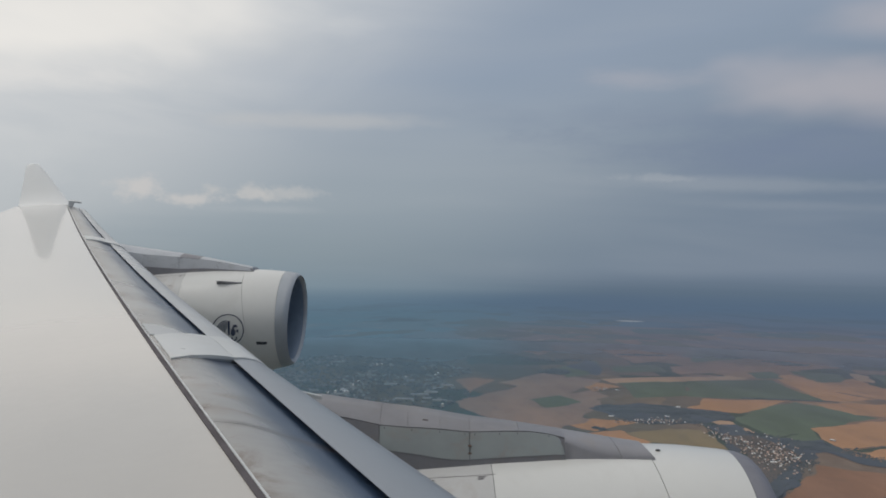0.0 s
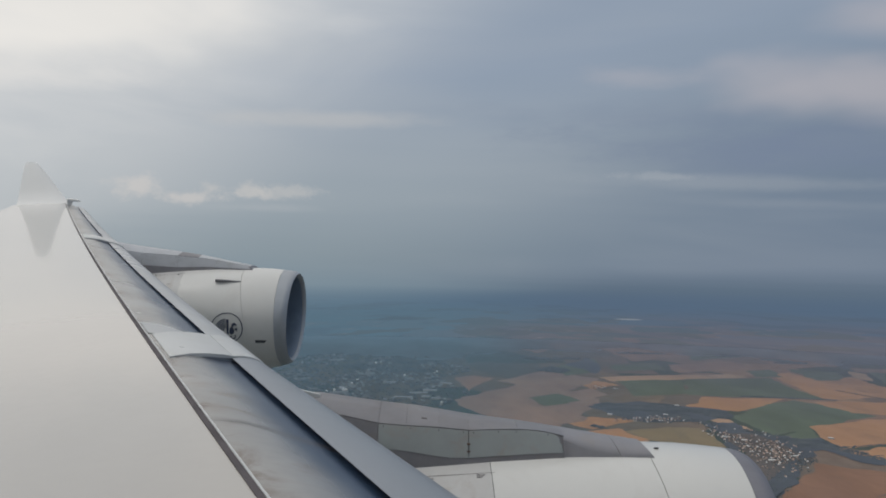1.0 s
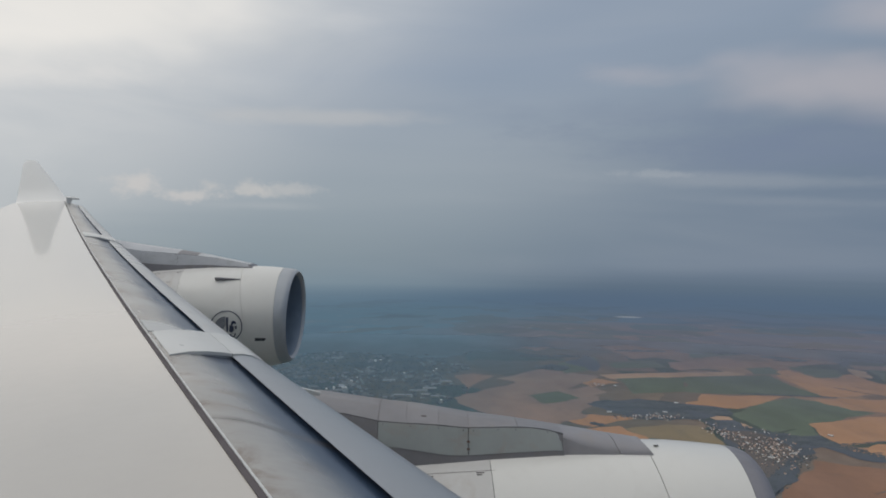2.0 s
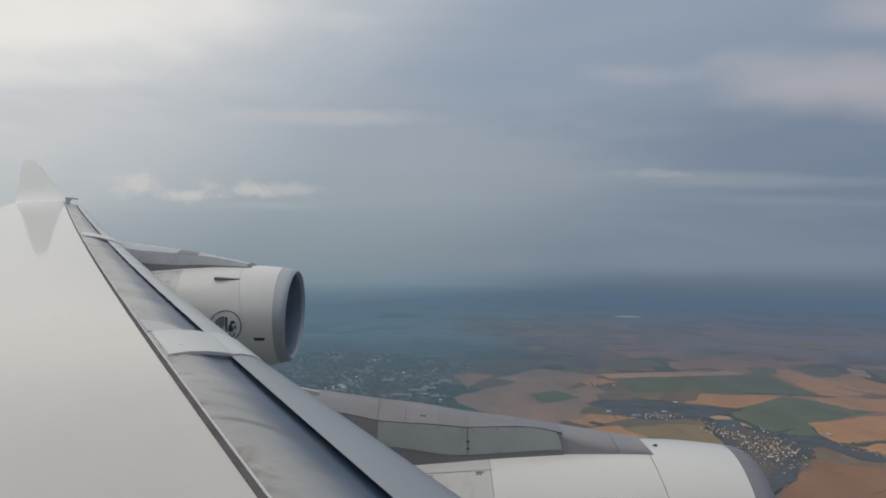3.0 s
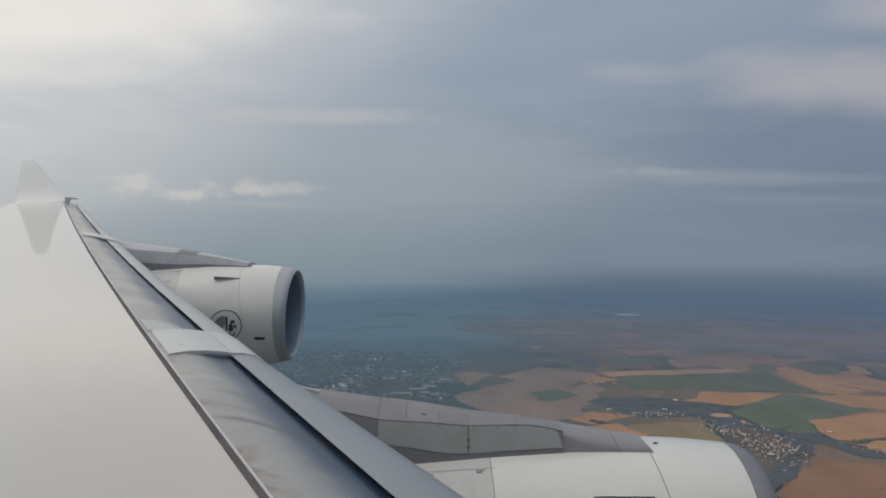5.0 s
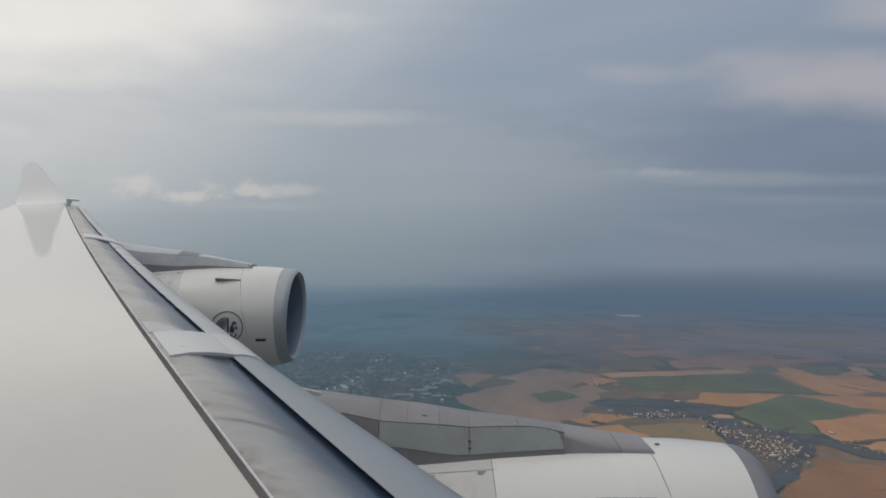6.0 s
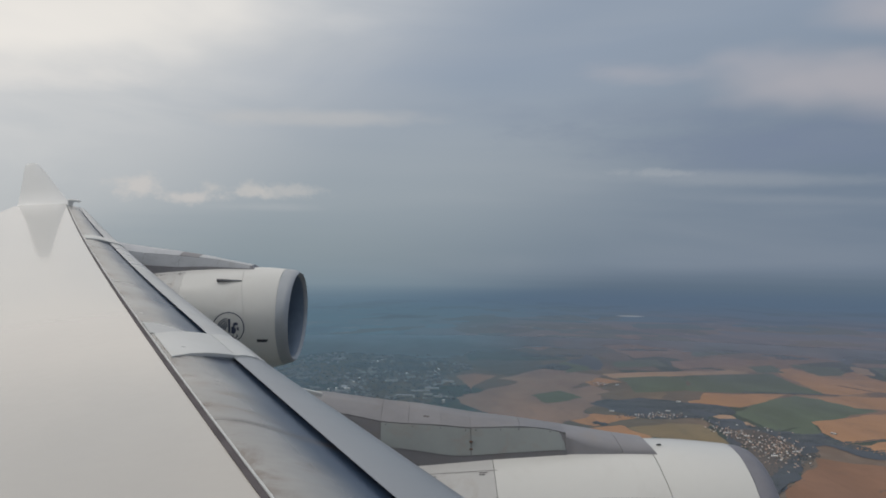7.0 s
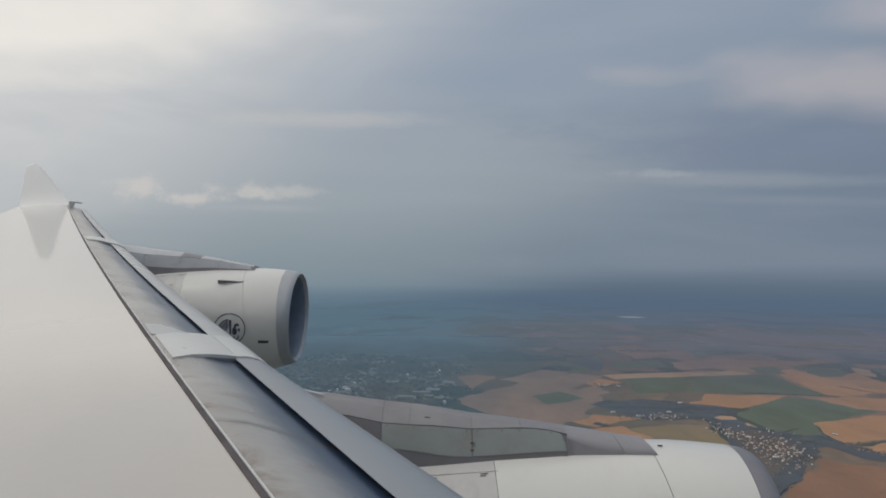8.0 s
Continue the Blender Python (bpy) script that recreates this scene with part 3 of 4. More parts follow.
# ---- the land ----
def earth(name, colours, scale, rough=0.95):
    """Patchwork of fields: cells of a few soil and crop colours with grain."""
    m = bpy.data.materials.new(name)
    m.use_nodes = True
    n = Nodes(m.node_tree)
    at = n.add("ShaderNodeTexCoord").outputs["Object"]
    bent = n.add("ShaderNodeVectorMath", operation="ADD")
    n.link(n.scaled(at, 1, 0.62, 1), bent.inputs[0])
    wob = n.add("ShaderNodeTexNoise")
    n.link(at, wob.inputs["Vector"])
    wob.inputs["Scale"].default_value = 0.004
    push = n.add("ShaderNodeVectorMath", operation="SCALE")
    n.link(wob.outputs[1], push.inputs[0])
    push.inputs["Scale"].default_value = 110
    n.link(push.outputs[0], bent.inputs[1])
    v = n.add("ShaderNodeTexVoronoi")
    v.feature, v.distance = "F1", "CHEBYCHEV"
    n.link(bent.outputs[0], v.inputs["Vector"])
    v.inputs["Scale"].default_value = scale
    v.inputs["Randomness"].default_value = 0.85
    split = n.add("ShaderNodeSeparateColor")
    n.link(v.outputs["Color"], split.inputs[0])
    ramp = n.add("ShaderNodeValToRGB")
    ramp.color_ramp.interpolation = "CONSTANT"
    n.link(split.outputs[0], ramp.inputs[0])
    for i, c in enumerate(colours):
        e = ramp.color_ramp.elements[i] if i < 2 else ramp.color_ramp.elements.new(i / len(colours))
        e.position, e.color = i / len(colours), (*c, 1)
    grain = n.noise(at, 0.02, 6.0, 0.6)
    # pasture and woods give way to ploughed land towards the nose
    sep = n.add("ShaderNodeSeparateXYZ")
    n.link(at, sep.inputs[0])
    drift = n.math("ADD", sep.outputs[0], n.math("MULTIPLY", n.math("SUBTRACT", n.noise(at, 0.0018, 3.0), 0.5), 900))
    # dull tone has the left land's blue-green haze mixed in
    dull_hazed = n.mix(0.66, ramp.outputs[0], (0.052, 0.098, 0.10))
    # kept dull below the aircraft, to cut the ground's warm bounce light
    soil = n.mix(n.math("MULTIPLY", n.ramp(drift, 450, 1150), n.ramp(sep.outputs[1], 600, 1200)), dull_hazed, ramp.outputs[0])
    colour = n.mix(n.ramp(grain, 0.3, 0.75, 0.0, 0.45), soil, (0.10, 0.075, 0.055))
    p = n.add("ShaderNodeBsdfPrincipled")
    n.link(colour, p.inputs["Base Color"])
    p.inputs["Roughness"].default_value = rough
    p.inputs["Specular IOR Level"].default_value = 0.1
    n.link(p.outputs[0], n.add("ShaderNodeOutputMaterial").inputs[0])
    return m


TAN, BROWN, GREEN, OLIVE, PALE = (0.49, 0.262, 0.132), (0.33, 0.196, 0.136), (0.112, 0.146, 0.092), (0.27, 0.205, 0.115), (0.50, 0.32, 0.205)
LAND = earth("farmland", [(0.30, 0.20, 0.15), (0.33, 0.21, 0.155), (0.075, 0.10, 0.08), (0.25, 0.18, 0.145), (0.36, 0.235, 0.16), (0.06, 0.085, 0.08), (0.24, 0.175, 0.14)], 0.0042)
# the wood tone is lightened and blued for haze, like the foliage
CROPS = {name: surface("soil_" + name, c, tuple(k * 0.82 for k in c), 0.95, grain=0.05, stain=0.006, amount=0.9,
                       dirt=tuple(k * 0.62 + 0.02 for k in c), dirt_amount=0.75, stretch=(1, 0.4, 1), random_tint=0.3)
         for name, c in (("tan", TAN), ("brown", BROWN), ("green", GREEN), ("olive", OLIVE), ("pale", PALE), ("wood", (0.076, 0.092, 0.116)), ("dun", (0.31, 0.215, 0.17)), ("russet", (0.27, 0.145, 0.09)), ("garden", (0.115, 0.098, 0.09)))}


def disc(radius, hole=0.0, z0=0.0, z1=0.0, seg=96, rings=12):
    rows = []
    for i in range(rings):
        r = hole + (radius - hole) * i / (rings - 1)
        rows.append([((r + 0.01) * math.cos(2 * math.pi * k / seg), (r + 0.01) * math.sin(2 * math.pi * k / seg), z0 + (z1 - z0) * i / (rings - 1)) for k in range(seg)])
    return loft(rows, caps=False)


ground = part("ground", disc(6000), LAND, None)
tagged(ground, "patchwork of brown and green farmland far below", "ground", kind="structure")


def field(crop, a, b, c, d):
    """A field between four corners, its edges bowed a little."""
    bm = bmesh.new()
    ring = []
    corners = [Vector((*p, 0.06 + 0.018 * len(ground.children))) for p in (a, b, c, d)]
    for p, q in zip(corners, corners[1:] + corners[:1]):
        side = Vector((q.y - p.y, p.x - q.x, 0))
        count = max(8, int(side.length / 22))
        for i in range(count):
            s = i / count
            at = p.lerp(q, s)
            bow = 0.10 * noise.noise(p * 0.01 + Vector((s * 2, 0, 0))) * math.sin(math.pi * s)
            ragged = 14.0 * noise.fractal(Vector((at.x * 0.012, at.y * 0.012, 7.0)), 1.0, 2.0, 4) / max(side.length, 1.0)
            ring.append(at + side * (bow + ragged))
    bm.faces.new([bm.verts.new(p) for p in ring])
    part("field", bm, CROPS[crop], ground, smooth=False)


field("dun", (40, 2300), (290, 2660), (510, 2370), (240, 1770))
field("pale", (610, 2860), (1180, 3030), (1220, 2920), (650, 2730))
field("green", (650, 2760), (930, 2830), (820, 2490), (630, 2430))
field("green", (940, 2860), (1300, 2930), (1270, 2430), (820, 2480))
field("tan", (720, 2220), (860, 2440), (1140, 2430), (880, 2200))
field("green", (820, 2110), (1150, 2420), (1270, 2150), (840, 1860))
field("green", (830, 1850), (820, 2110), (1270, 2150), (1000, 2000))
field("green", (840, 1850), (1010, 2020), (940, 1840), (890, 1790))
field("tan", (1350, 3050), (1460, 3110), (1500, 2490), (1260, 2420))
field("tan", (1460, 2870), (1660, 3000), (1640, 2580), (1480, 2450))
field("green", (1500, 3240), (1670, 3120), (1560, 2880), (1460, 2880))
field("tan", (1200, 2370), (1530, 2430), (1350, 2150), (1220, 2200))
field("tan", (990, 1990), (1350, 2150), (1140, 1820), (920, 1720))
field("tan", (900, 1690), (1110, 1780), (980, 1570), (930, 1610))
field("russet", (630, 1370), (810, 1600), (970, 1510), (740, 1190))
field("russet", (700, 1440), (790, 1560), (930, 1480), (830, 1370))
field("russet", (530, 1230), (640, 1380), (810, 1270), (660, 1050))
field("pale", (740, 2080), (800, 2070), (820, 1910), (760, 1910))
field("olive", (410, 1850), (600, 1960), (680, 1940), (660, 1690))
field("tan", (310, 1990), (420, 2070), (540, 2040), (390, 1900))
field("tan", (370, 1880), (460, 1920), (500, 1780), (430, 1720))
field("green", (200, 2310), (380, 2450), (460, 2360), (280, 2180))
field("tan", (480, 2800), (570, 2780), (640, 2660), (530, 2560))
field("brown", (50, 2780), (120, 2850), (190, 2780), (90, 2450))
field("dun", (60, 2350), (240, 2470), (410, 2040), (260, 1850))
field("dun", (200, 2700), (410, 3000), (600, 2830), (410, 2470))
field("dun", (390, 2470), (510, 2570), (550, 2460), (450, 2300))
field("green", (730, 3230), (970, 3360), (950, 3110), (710, 3050))
field("green", (1280, 3880), (1600, 4100), (1530, 3750), (1270, 3530))
field("wood", (1780, 4420), (2190, 4630), (2090, 4140), (1810, 3900))
field("wood", (1920, 3810), (2240, 3750), (2200, 3420), (1890, 3430))
field("green", (1290, 3130), (1410, 3180), (1360, 2950), (1240, 2940))
field("green", (1820, 3150), (2040, 3110), (1830, 2780), (1690, 2790))
field("green", (500, 3200), (710, 3460), (660, 3060), (480, 2870))
field("brown", (840, 3930), (1290, 4240), (1280, 3720), (880, 3390))
field("brown", (1520, 3600), (1870, 3700), (1840, 3340), (1500, 3230))
field("brown", (1000, 3280), (1360, 3490), (1350, 3210), (970, 3020))
field("brown", (2360, 4540), (2730, 4460), (2540, 4050), (2170, 4000))
field("pale", (1750, 3180), (1780, 3090), (1680, 2880), (1650, 2930))
field("wood", (530, 3230), (670, 3500), (700, 3250), (610, 2950))
field("wood", (1770, 4380), (2100, 4570), (2090, 4110), (1850, 3900))
field("green", (1260, 3880), (1600, 4100), (1480, 3650), (1180, 3470))
field("wood", (1890, 3650), (1970, 3710), (1870, 3350), (1750, 3220))
field("wood", (2020, 3670), (2200, 3640), (2140, 3550), (1980, 3550))
field("brown", (390, 3860), (670, 4280), (720, 4090), (470, 3660))
# wood floor and gardens
field("wood", (440, 2230), (620, 2330), (850, 2190), (520, 2040))
field("wood", (520, 2040), (720, 2260), (850, 2180), (720, 2020))
field("wood", (710, 2010), (800, 2020), (800, 1860), (660, 1650))
field("wood", (750, 1890), (880, 1860), (850, 1660), (670, 1600))
field("wood", (660, 1650), (840, 1710), (730, 1500), (600, 1390))
field("wood", (630, 1490), (760, 1560), (680, 1430), (590, 1320))
field("garden", (700, 1870), (800, 1890), (810, 1690), (690, 1580))
field("garden", (690, 1680), (810, 1690), (720, 1540), (620, 1430))
field("wood", (880, 1830), (950, 1850), (900, 1710), (840, 1710))
field("wood", (880, 1740), (920, 1720), (1010, 1570), (910, 1610))

# ---- trees, hedges and woods ----
# foliage lightened and blued: the haze over the trees is in its colour
HAZED_FOLIAGE = surface("hazed_foliage", (0.10, 0.116, 0.124), (0.056, 0.07, 0.086), 0.95, grain=0.09, stain=0.02, amount=0.9)


def clumps(name, places, label, seed):
    """Many small uneven crowns as one mesh."""
    rnd = random.Random(seed)
    verts, faces = [], []
    for x, y, r in places:
        base = len(verts)
        h = r * rnd.uniform(0.35, 0.7)
        for ring, (rz, rr) in enumerate(((0.0, 0.75), (0.4, 1.0), (0.8, 0.7))):
            for k in range(6):
                a = k * math.pi / 3 + ring * 0.5 + rnd.uniform(-0.3, 0.3)
                q = r * rr * rnd.uniform(0.7, 1.25)
                verts.append((x + q * math.cos(a), y + q * math.sin(a), h * rz + rnd.uniform(-0.1, 0.1) * r))
        verts.append((x, y, h * 1.1))
        for ring in range(2):
            for k in range(6):
                i, j = base + ring * 6 + k, base + ring * 6 + (k + 1) % 6
                faces.append((i, j, j + 6, i + 6))
        faces += [(base + 12 + k, base + 12 + (k + 1) % 6, base + 18) for k in range(6)]
    me = bpy.data.meshes.new(name)
    me.from_pydata(verts, [], faces)
    me.materials.append(HAZED_FOLIAGE)
    return tagged(new(name, me), label, "trees", kind="stuff")


def scatter_line(rnd, points, width, step, r):
    out = []
    for (x0, y0), (x1, y1) in zip(points, points[1:]):
        n = max(1, int(math.hypot(x1 - x0, y1 - y0) / step))
        for i in range(n):
            s = (i + rnd.random()) / n
            out.append((x0 + (x1 - x0) * s + rnd.gauss(0, width), y0 + (y1 - y0) * s + rnd.gauss(0, width), r * rnd.uniform(0.6, 1.4)))
    return out


def scatter_blob(rnd, x, y, rx, ry, count, r):
    out = []
    for _ in range(count):
        a, q = rnd.uniform(0, 2 * math.pi), math.sqrt(rnd.random())
        px, py = x + rx * q * math.cos(a), y + ry * q * math.sin(a)
        if noise.noise(Vector((px * 0.013, py * 0.009, 3.0))) + 0.45 - 0.6 * q * q > 0.0:
            out.append((px, py, r * rnd.uniform(0.6, 1.4)))
    return out


rnd = random.Random(4)
valley = scatter_blob(rnd, 600, 2190, 160, 130, 9000, 2.4) + scatter_blob(rnd, 730, 2140, 110, 90, 5000, 2.3) + scatter_blob(rnd, 640, 2060, 110, 40, 1800, 2.2)
valley += scatter_blob(rnd, 870, 1780, 90, 70, 3000, 2.3)
clumps("woodland", valley, "dark woodland along the valley", 1)
hedges = scatter_line(rnd, [(720, 2010), (800, 1900), (870, 1810), (930, 1740), (1000, 1600), (1060, 1500)], 13, 0.3, 2.2)
hedges += scatter_line(rnd, [(1000, 2470), (1130, 2450), (1290, 2420)], 5, 0.8, 3)
hedges += scatter_line(rnd, [(1400, 2640), (1440, 2540), (1480, 2450)], 3, 2, 2.2) + scatter_line(rnd, [(930, 1740), (1130, 1810), (1350, 1900)], 4, 1.5, 2.2)
hedges += scatter_line(rnd, [(560, 1320), (640, 1430), (720, 1540), (790, 1640)], 14, 0.4, 2.2) + scatter_blob(rnd, 412, 1935, 14, 16, 12, 7)
hedges += scatter_line(rnd, [(800, 1360), (930, 1440)], 1.5, 1.2, 1.2)
clumps("hedgerow", hedges, "dark hedges and riverside trees between fields", 2)

far = []
for i in range(34):
    y = rnd.uniform(2950, 4300)
    x = rnd.uniform(-0.22, 0.55) * y
    if 620 < x < 1700 and y < 3250:
        continue
    far += scatter_blob(rnd, x, y, rnd.uniform(60, 190), rnd.uniform(25, 90), rnd.randint(90, 260), 8)
clumps("far_woodland", far, "dark copses scattered over the hazy plain", 9)

# ---- the village ----
WALL = surface("cream_plaster", (0.92, 0.88, 0.83), (0.82, 0.77, 0.71), 0.9, grain=0.8, stain=0.1, amount=0.4, random_tint=1.0, tint_to=0.10)
TILE = surface("clay_roof_tiles", (0.86, 0.62, 0.50), (0.74, 0.48, 0.37), 0.8, grain=1.5, stain=0.2, amount=0.5, random_tint=1.0, tint_to=0.10)
MANY_WALLS = surface("cream_plaster_of_many", (0.92, 0.88, 0.83), (0.82, 0.77, 0.71), 0.9, grain=0.8, stain=0.1, amount=0.4, random_tint=1.0, tint_to=0.10, islands=True)
MANY_ROOFS = surface("clay_tiles_of_many", (0.86, 0.62, 0.50), (0.74, 0.48, 0.37), 0.8, grain=1.5, stain=0.2, amount=0.5, random_tint=1.0, tint_to=0.10, islands=True)
SLATE = surface("pale_metal_roof", (0.86, 0.86, 0.85), (0.76, 0.76, 0.76), 0.4, grain=1.0, stain=0.1, amount=0.5, random_tint=0.5)


def house_meshes(w, l, h, roof_h):
    walls, roof = bmesh.new(), bmesh.new()
    bmesh.ops.create_cube(walls, size=1.0, matrix=Matrix.Translation((0, 0, h / 2)) @ Matrix.Diagonal((w, l, h, 1)))
    e = 0.4
    rows = [[(-w / 2 - e, y, h - 0.1), (0, y, h + roof_h), (w / 2 + e, y, h - 0.1), (0, y, h + roof_h - 0.35)] for y in (-l / 2 - e, l / 2 + e)]
    loft(rows, bm=roof)
    made = []
    for name, bm, mat_ in (("wall", walls, WALL), ("roof", roof, TILE)):
        bmesh.ops.recalc_face_normals(bm, faces=bm.faces)
        me = bpy.data.meshes.new(name)
        bm.to_mesh(me)
        bm.free()
        me.materials.append(mat_)
        made.append(me)
    return made


def house(meshes, x, y, turn, label, group, name="house", category="house"):
    ob = new(name)
    ob.matrix_world = pose(x, y, 0.3, 0, 0, turn)
    for piece, mesh in zip(("wall", "roof"), meshes):
        new(piece, mesh).parent = ob
    return tagged(ob, label, category, group)


KINDS = [house_meshes(2.1, 3.0, 2.1, 1.4), house_meshes(2.3, 4.4, 2.2, 1.5), house_meshes(1.9, 2.5, 2.0, 1.3), house_meshes(2.1, 3.6, 2.1, 1.0)]
KINDS[3][1].materials.clear()
KINDS[3][1].materials.append(SLATE)
SHED = house_meshes(4.5, 13, 3.0, 1.0)
SHED[1].materials.clear()
SHED[1].materials.append(SLATE)
rnd = random.Random(11)
taken, garden, crowd = [], [], []


def settle(x, y, sx, sy, slope, count, group, single):
    """Houses scattered round a place: the first ones single, those past that joined."""
    done = tries = 0
    while done < count and tries < 9000:
        tries += 1
        dy = rnd.gauss(0, sy)
        px, py = x + rnd.gauss(0, sx) + slope * dy, y + dy
        if any((px - a) ** 2 + (py - b) ** 2 < 36 for a, b in taken):
            continue
        taken.append((px, py))
        turn = rnd.choice((20, 110)) + rnd.gauss(0, 12)
        if done < single:
            house(rnd.choice(KINDS), px, py, turn, "small cream house with a clay-tiled gable roof", group)
        else:
            crowd.append((px, py, turn, rnd.choice(KINDS)))
        garden.append((px + rnd.uniform(-12, 12), py + rnd.uniform(-12, 12), rnd.uniform(2.0, 4.0)))
        done += 1


def joined_houses():
    verts, faces, paints = [], [], []
    for px, py, turn, kind in crowd:
        m = pose(px, py, 0.3, 0, 0, turn)
        for paint, mesh in enumerate(kind):
            b = len(verts)
            verts.extend(tuple(m @ v.co) for v in mesh.vertices)
            for f in mesh.polygons:
                faces.append([b + k for k in f.vertices])
                paints.append(paint)
    me = bpy.data.meshes.new("village_houses")
    me.from_pydata(verts, [], faces)
    me.materials.append(MANY_WALLS)
    me.materials.append(MANY_ROOFS)
    me.polygons.foreach_set("material_index", paints)
    tagged(new("village_houses", me), "crowd of small cream and orange village houses", "houses", kind="stuff")


settle(755, 1690, 31, 72, 0.25, 205, "houses of the village", 150)
settle(715, 1860, 16, 40, -0.1, 60, "houses of the village", 40)
settle(595, 2045, 44, 20, 0.0, 75, "houses of the hamlet", 55)
settle(556, 2600, 16, 18, 0.0, 22, "houses of the far hamlet", 22)
joined_houses()
for x, y, turn in ((738, 1800, 60), (700, 1830, 70), (790, 1650, 100), (720, 1610, 80), (970, 1840, 30), (478, 2100, 80), (719, 2262, 70), (640, 2110, 60), (605, 2575, 40)):
    house(SHED, x, y, turn, "long farm shed with a pale metal roof", "sheds", "shed", "shed")
garden += scatter_blob(rnd, 760, 1730, 80, 200, 2600, 1.7) + scatter_blob(rnd, 600, 2045, 100, 40, 1400, 2.0)
clumps("garden_tree", garden, "dark garden trees among the village houses", 5)

# ---- the far town ----
rnd = random.Random(21)
verts, faces = [], []
for i in range(2300):
    y = rnd.uniform(2250, 4650)
    x = (rnd.uniform(-0.26, 0.02) + 0.02 * math.sin(y * 0.011)) * y
    if noise.noise(Vector((x * 0.008, y * 0.005, 1.5))) < -0.04:
        continue
    big = rnd.random() < 0.06
    w, l, h = (rnd.uniform(14, 26), rnd.uniform(20, 60), rnd.uniform(4, 7)) if big else (rnd.uniform(5, 10), rnd.uniform(6, 14), rnd.uniform(3, 6))
    if rnd.random() < 0.015:
        w, l, h = 9, 10, rnd.uniform(6.5, 8)
    a = rnd.choice((0.3, 0.3 + math.pi / 2)) + rnd.gauss(0, 0.1)
    b = len(verts)
    for z in (0.2, h):
        for sx, sy in ((-1, -1), (1, -1), (1, 1), (-1, 1)):
            dx, dy = sx * w / 2, sy * l / 2
            verts.append((x + dx * math.cos(a) - dy * math.sin(a), y + dx * math.sin(a) + dy * math.cos(a), z))
    verts += [tuple((Vector(verts[b + 4]) + Vector(verts[b + 5])) / 2 + Vector((0, 0, 2))), tuple((Vector(verts[b + 6]) + Vector(verts[b + 7])) / 2 + Vector((0, 0, 2)))]
    faces += [(b, b + 1, b + 5, b + 8, b + 4), (b + 1, b + 2, b + 6, b + 5), (b + 2, b + 3, b + 7, b + 9, b + 6), (b + 3, b, b + 4, b + 7),
              (b + 5, b + 6, b + 9, b + 8), (b + 7, b + 4, b + 8, b + 9)]
TOWN = surface("town_walls_and_roofs", (0.42, 0.43, 0.44), (0.28, 0.30, 0.33), 0.85, grain=0.06, stain=0.02, amount=0.9, random_tint=1.0, tint_to=0.28, islands=True)
me = bpy.data.meshes.new("far_town")
me.from_pydata(verts, [], faces)
me.materials.append(TOWN)
tagged(new("far_town", me), "hazy town of grey houses and blocks", "town", kind="stuff")
trees = []
for i in range(3200):
    y = rnd.uniform(2150, 4700)
    trees.append(((rnd.uniform(-0.28, 0.02) + 0.02 * math.sin(y * 0.011)) * y, y, rnd.uniform(4, 9)))
clumps("town_tree", trees, "dark trees among the town's streets", 8)
DEPOTS = [house_meshes(12, 46, 4.5, 1.2), house_meshes(9, 28, 4.0, 1.0), house_meshes(17, 58, 5.0, 1.3)]
WEATHERED = surface("weathered_sheet_roof", (0.50, 0.52, 0.54), (0.36, 0.38, 0.41), 0.6, grain=0.3, stain=0.06, amount=0.9, random_tint=0.6)
for kind in DEPOTS:
    kind[1].materials.clear()
    kind[1].materials.append(WEATHERED)
for i, (x, y, turn) in enumerate(((-40, 2460, 95), (-75, 2400, 97), (-50, 2340, 92), (-10, 2300, 85), (-120, 2310, 85), (-20, 2540, 95), (15, 2620, 60), (-330, 2460, 20), (-300, 2480, 20))):
    house(DEPOTS[i * 2 % 3], x, y, turn, "long pale warehouse at the edge of town", "warehouses", "warehouse", "warehouse")

FLATS = house_meshes(7, 9, 10, 0.5)
FLATS[1].materials.clear()
FLATS[1].materials.append(SLATE)
for x, y, turn in ((-370, 2370, 10), (-350, 2400, 15), (-320, 2400, 10), (-310, 2400, 12), (-310, 2540, 20), (-300, 2620, 10), (-140, 2760, 10), (-20, 2880, 30), (-30, 2820, 30), (-280, 3110, 10), (-260, 3130, 15), (0, 2200, 20)):
    house(FLATS, x, y, turn, "pale block of flats at the edge of town", "blocks of flats", "block_of_flats", "flats")


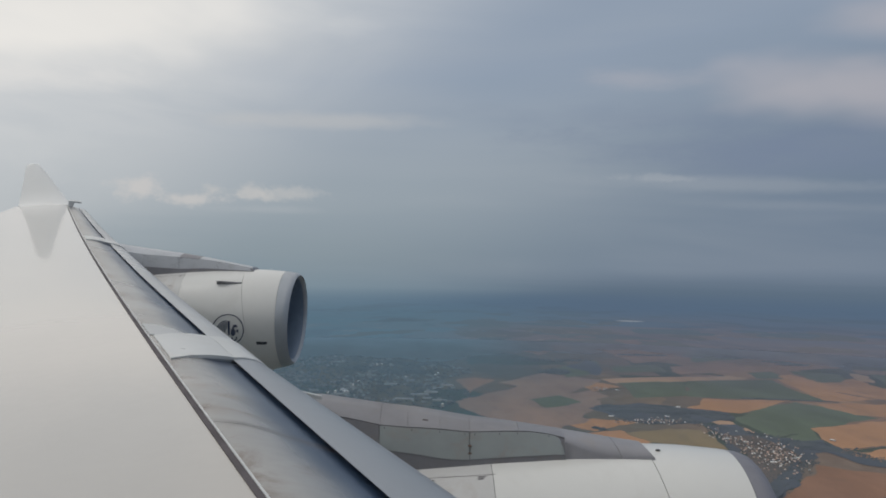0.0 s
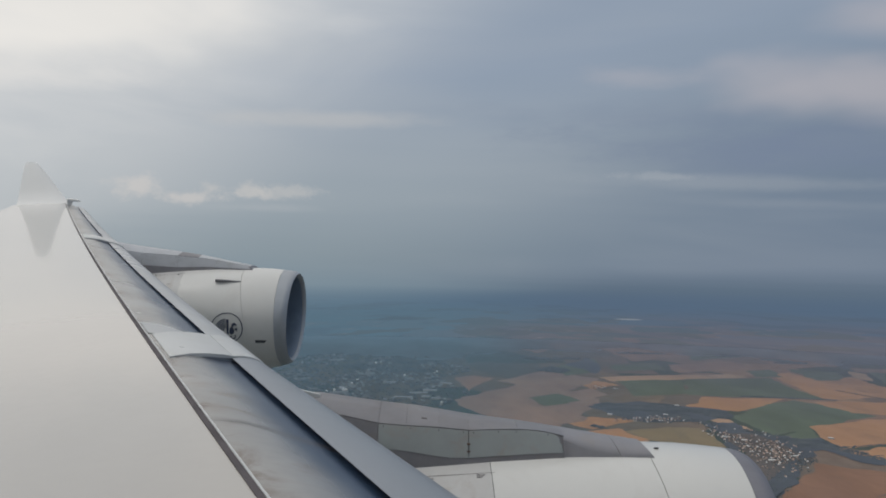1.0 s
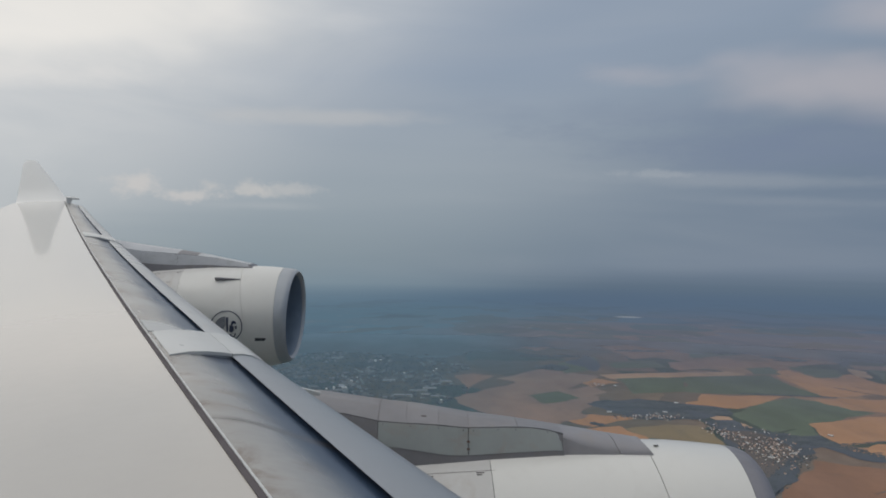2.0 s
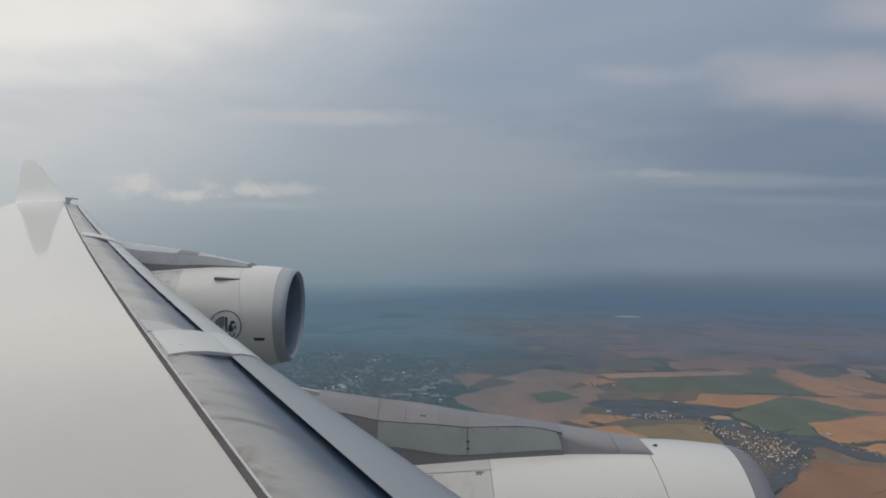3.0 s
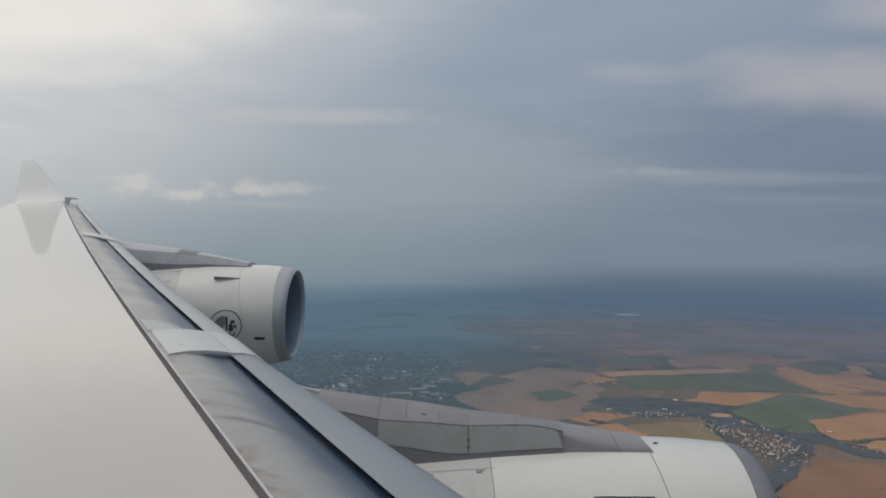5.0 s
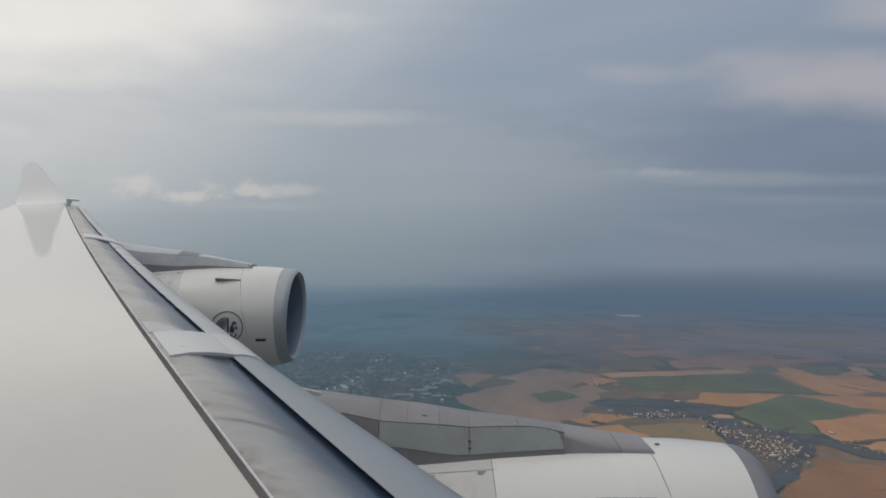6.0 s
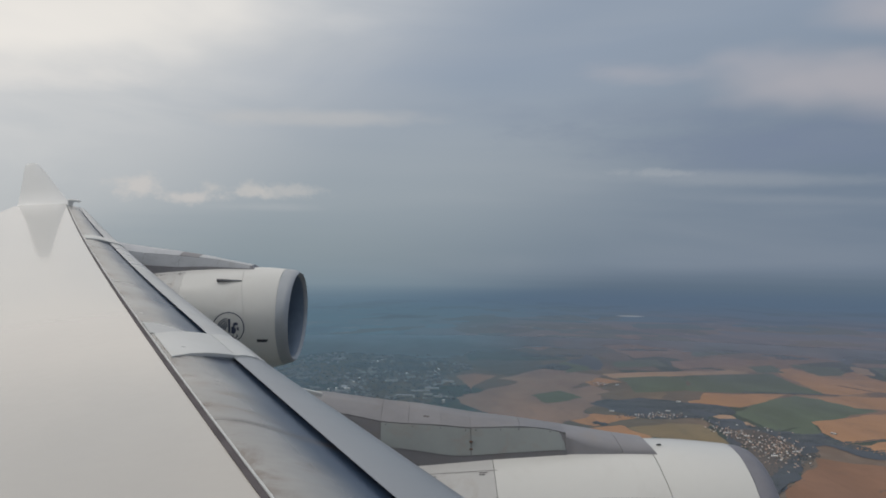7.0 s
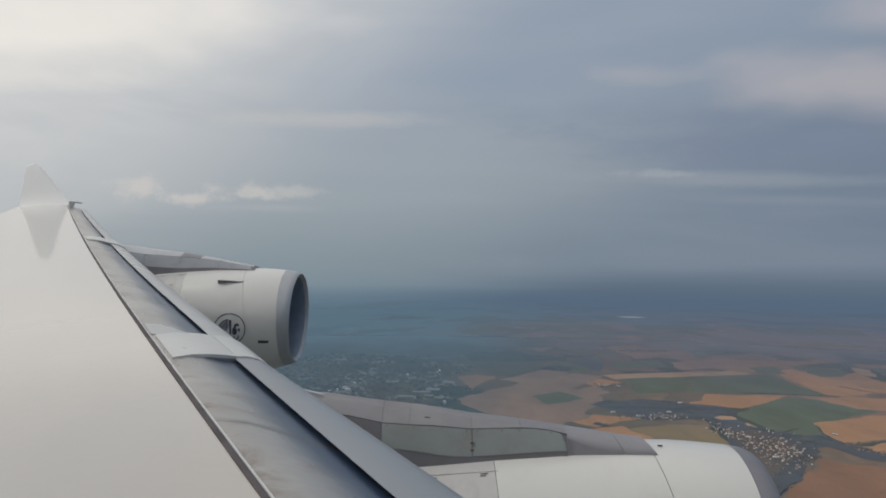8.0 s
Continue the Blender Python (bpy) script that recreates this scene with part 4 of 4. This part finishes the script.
# ---- haze ----
def haze_material():
    m = bpy.data.materials.new("blue_haze")
    m.use_nodes = True
    n = Nodes(m.node_tree)
    at = n.add("ShaderNodeTexCoord").outputs["Object"]
    length = n.add("ShaderNodeVectorMath", operation="LENGTH")
    n.link(at, length.inputs[0])
    side = n.add("ShaderNodeSeparateXYZ")
    n.link(at, side.inputs[0])
    # haze imitated by a flat sheet that grows more opaque with distance
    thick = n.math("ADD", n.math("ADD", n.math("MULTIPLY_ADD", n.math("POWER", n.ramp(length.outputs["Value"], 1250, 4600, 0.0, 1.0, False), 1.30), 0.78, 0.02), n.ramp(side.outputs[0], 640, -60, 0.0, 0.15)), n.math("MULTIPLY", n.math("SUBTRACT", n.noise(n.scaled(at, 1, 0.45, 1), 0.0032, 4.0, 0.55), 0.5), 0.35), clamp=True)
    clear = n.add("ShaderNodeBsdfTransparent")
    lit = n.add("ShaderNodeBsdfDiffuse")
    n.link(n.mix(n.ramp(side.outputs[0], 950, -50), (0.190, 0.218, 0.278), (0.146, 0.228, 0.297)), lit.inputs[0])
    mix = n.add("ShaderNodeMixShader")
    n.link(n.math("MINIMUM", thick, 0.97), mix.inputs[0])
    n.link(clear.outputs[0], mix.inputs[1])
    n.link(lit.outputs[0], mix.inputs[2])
    n.link(mix.outputs[0], n.add("ShaderNodeOutputMaterial").inputs[0])
    return m


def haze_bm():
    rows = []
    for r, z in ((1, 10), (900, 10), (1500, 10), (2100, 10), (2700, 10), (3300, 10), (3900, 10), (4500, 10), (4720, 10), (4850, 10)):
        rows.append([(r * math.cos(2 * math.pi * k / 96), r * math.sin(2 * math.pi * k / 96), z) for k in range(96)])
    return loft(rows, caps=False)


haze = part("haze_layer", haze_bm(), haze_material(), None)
tagged(haze, "thin sheet standing in for blue haze over the far land", "haze", kind="structure")


def distance_material():
    """The land beyond, laid out as it would lie on the plain and sinking into painted haze."""
    m = bpy.data.materials.new("hazy_distance")
    m.use_nodes = True
    n = Nodes(m.node_tree)
    split = n.add("ShaderNodeSeparateXYZ")
    n.link(n.add("ShaderNodeTexCoord").outputs["Object"], split.inputs[0])
    x, y, z = split.outputs
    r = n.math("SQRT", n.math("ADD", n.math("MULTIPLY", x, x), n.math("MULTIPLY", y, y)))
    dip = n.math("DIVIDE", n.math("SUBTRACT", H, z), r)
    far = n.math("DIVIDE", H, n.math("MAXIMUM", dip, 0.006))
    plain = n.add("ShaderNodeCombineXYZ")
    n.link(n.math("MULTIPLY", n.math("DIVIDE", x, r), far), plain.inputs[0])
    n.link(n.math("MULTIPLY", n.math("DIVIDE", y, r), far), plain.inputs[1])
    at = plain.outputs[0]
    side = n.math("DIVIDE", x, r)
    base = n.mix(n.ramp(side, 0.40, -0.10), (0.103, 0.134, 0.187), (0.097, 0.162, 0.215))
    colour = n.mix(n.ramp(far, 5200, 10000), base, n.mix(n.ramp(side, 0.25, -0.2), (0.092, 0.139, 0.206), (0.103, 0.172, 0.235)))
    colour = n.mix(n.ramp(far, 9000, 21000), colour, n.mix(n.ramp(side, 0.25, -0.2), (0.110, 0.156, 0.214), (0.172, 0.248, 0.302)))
    # ploughed land close by, then field after field, each painted paler and bluer with distance
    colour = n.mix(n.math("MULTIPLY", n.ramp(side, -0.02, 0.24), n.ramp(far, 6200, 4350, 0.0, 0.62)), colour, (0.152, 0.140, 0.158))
    bent = n.add("ShaderNodeVectorMath", operation="ADD")
    n.link(n.scaled(at, 1, 0.8, 1), bent.inputs[0])
    sway = n.add("ShaderNodeTexNoise")
    n.link(at, sway.inputs["Vector"])
    sway.inputs["Scale"].default_value, sway.inputs["Detail"].default_value = 0.0016, 4.0
    push = n.add("ShaderNodeVectorMath", operation="SCALE")
    n.link(sway.outputs[1], push.inputs[0])
    push.inputs["Scale"].default_value = 700
    n.link(push.outputs[0], bent.inputs[1])
    cells = n.add("ShaderNodeTexVoronoi")
    cells.distance = "CHEBYCHEV"
    n.link(bent.outputs[0], cells.inputs["Vector"])
    cells.inputs["Scale"].default_value = 0.0026
    crop = n.add("ShaderNodeSeparateColor")
    n.link(cells.outputs["Color"], crop.inputs[0])
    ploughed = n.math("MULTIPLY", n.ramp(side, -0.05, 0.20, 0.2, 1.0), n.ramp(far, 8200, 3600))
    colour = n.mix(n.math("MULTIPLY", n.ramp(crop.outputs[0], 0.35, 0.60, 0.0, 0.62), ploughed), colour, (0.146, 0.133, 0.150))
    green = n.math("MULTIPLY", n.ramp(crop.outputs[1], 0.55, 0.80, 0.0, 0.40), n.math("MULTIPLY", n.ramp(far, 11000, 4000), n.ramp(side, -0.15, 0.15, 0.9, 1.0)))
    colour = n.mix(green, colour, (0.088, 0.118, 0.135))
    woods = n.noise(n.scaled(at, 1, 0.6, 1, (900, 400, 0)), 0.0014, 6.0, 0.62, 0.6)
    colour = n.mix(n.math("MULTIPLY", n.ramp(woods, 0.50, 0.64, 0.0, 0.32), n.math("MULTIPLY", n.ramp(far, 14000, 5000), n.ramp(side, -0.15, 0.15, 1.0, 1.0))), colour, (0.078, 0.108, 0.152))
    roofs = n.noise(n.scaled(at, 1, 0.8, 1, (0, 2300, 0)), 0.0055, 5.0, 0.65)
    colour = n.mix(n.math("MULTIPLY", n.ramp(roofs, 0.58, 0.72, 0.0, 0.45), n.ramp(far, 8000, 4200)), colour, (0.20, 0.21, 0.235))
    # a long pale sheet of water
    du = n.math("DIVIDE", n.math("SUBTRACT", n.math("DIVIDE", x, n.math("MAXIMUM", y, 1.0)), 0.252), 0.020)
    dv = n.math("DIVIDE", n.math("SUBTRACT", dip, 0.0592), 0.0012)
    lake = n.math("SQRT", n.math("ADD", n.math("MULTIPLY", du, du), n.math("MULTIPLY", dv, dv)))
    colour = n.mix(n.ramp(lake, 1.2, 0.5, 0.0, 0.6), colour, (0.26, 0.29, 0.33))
    # the land glows by itself: its daylight and haze are in these colours
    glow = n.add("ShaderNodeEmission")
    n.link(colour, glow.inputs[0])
    clear = n.add("ShaderNodeBsdfTransparent")
    mix = n.add("ShaderNodeMixShader")
    edge = n.math("ADD", dip, n.math("MULTIPLY", n.math("SUBTRACT", n.noise(n.scaled(at, 0.1, 0.1, 1), 0.0006, 2.0), 0.5), 0.01))
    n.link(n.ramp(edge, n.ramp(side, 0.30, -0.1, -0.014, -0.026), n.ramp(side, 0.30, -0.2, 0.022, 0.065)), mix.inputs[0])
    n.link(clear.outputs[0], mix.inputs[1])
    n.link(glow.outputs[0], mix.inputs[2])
    n.link(mix.outputs[0], n.add("ShaderNodeOutputMaterial").inputs[0])
    return m


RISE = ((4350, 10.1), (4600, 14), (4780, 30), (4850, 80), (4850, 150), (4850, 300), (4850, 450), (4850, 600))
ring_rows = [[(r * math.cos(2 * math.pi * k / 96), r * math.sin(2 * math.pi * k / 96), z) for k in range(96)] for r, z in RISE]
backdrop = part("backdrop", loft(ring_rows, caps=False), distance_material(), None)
tagged(backdrop, "glowing backdrop painted as blue hazy distance under the horizon", "backdrop", kind="structure")
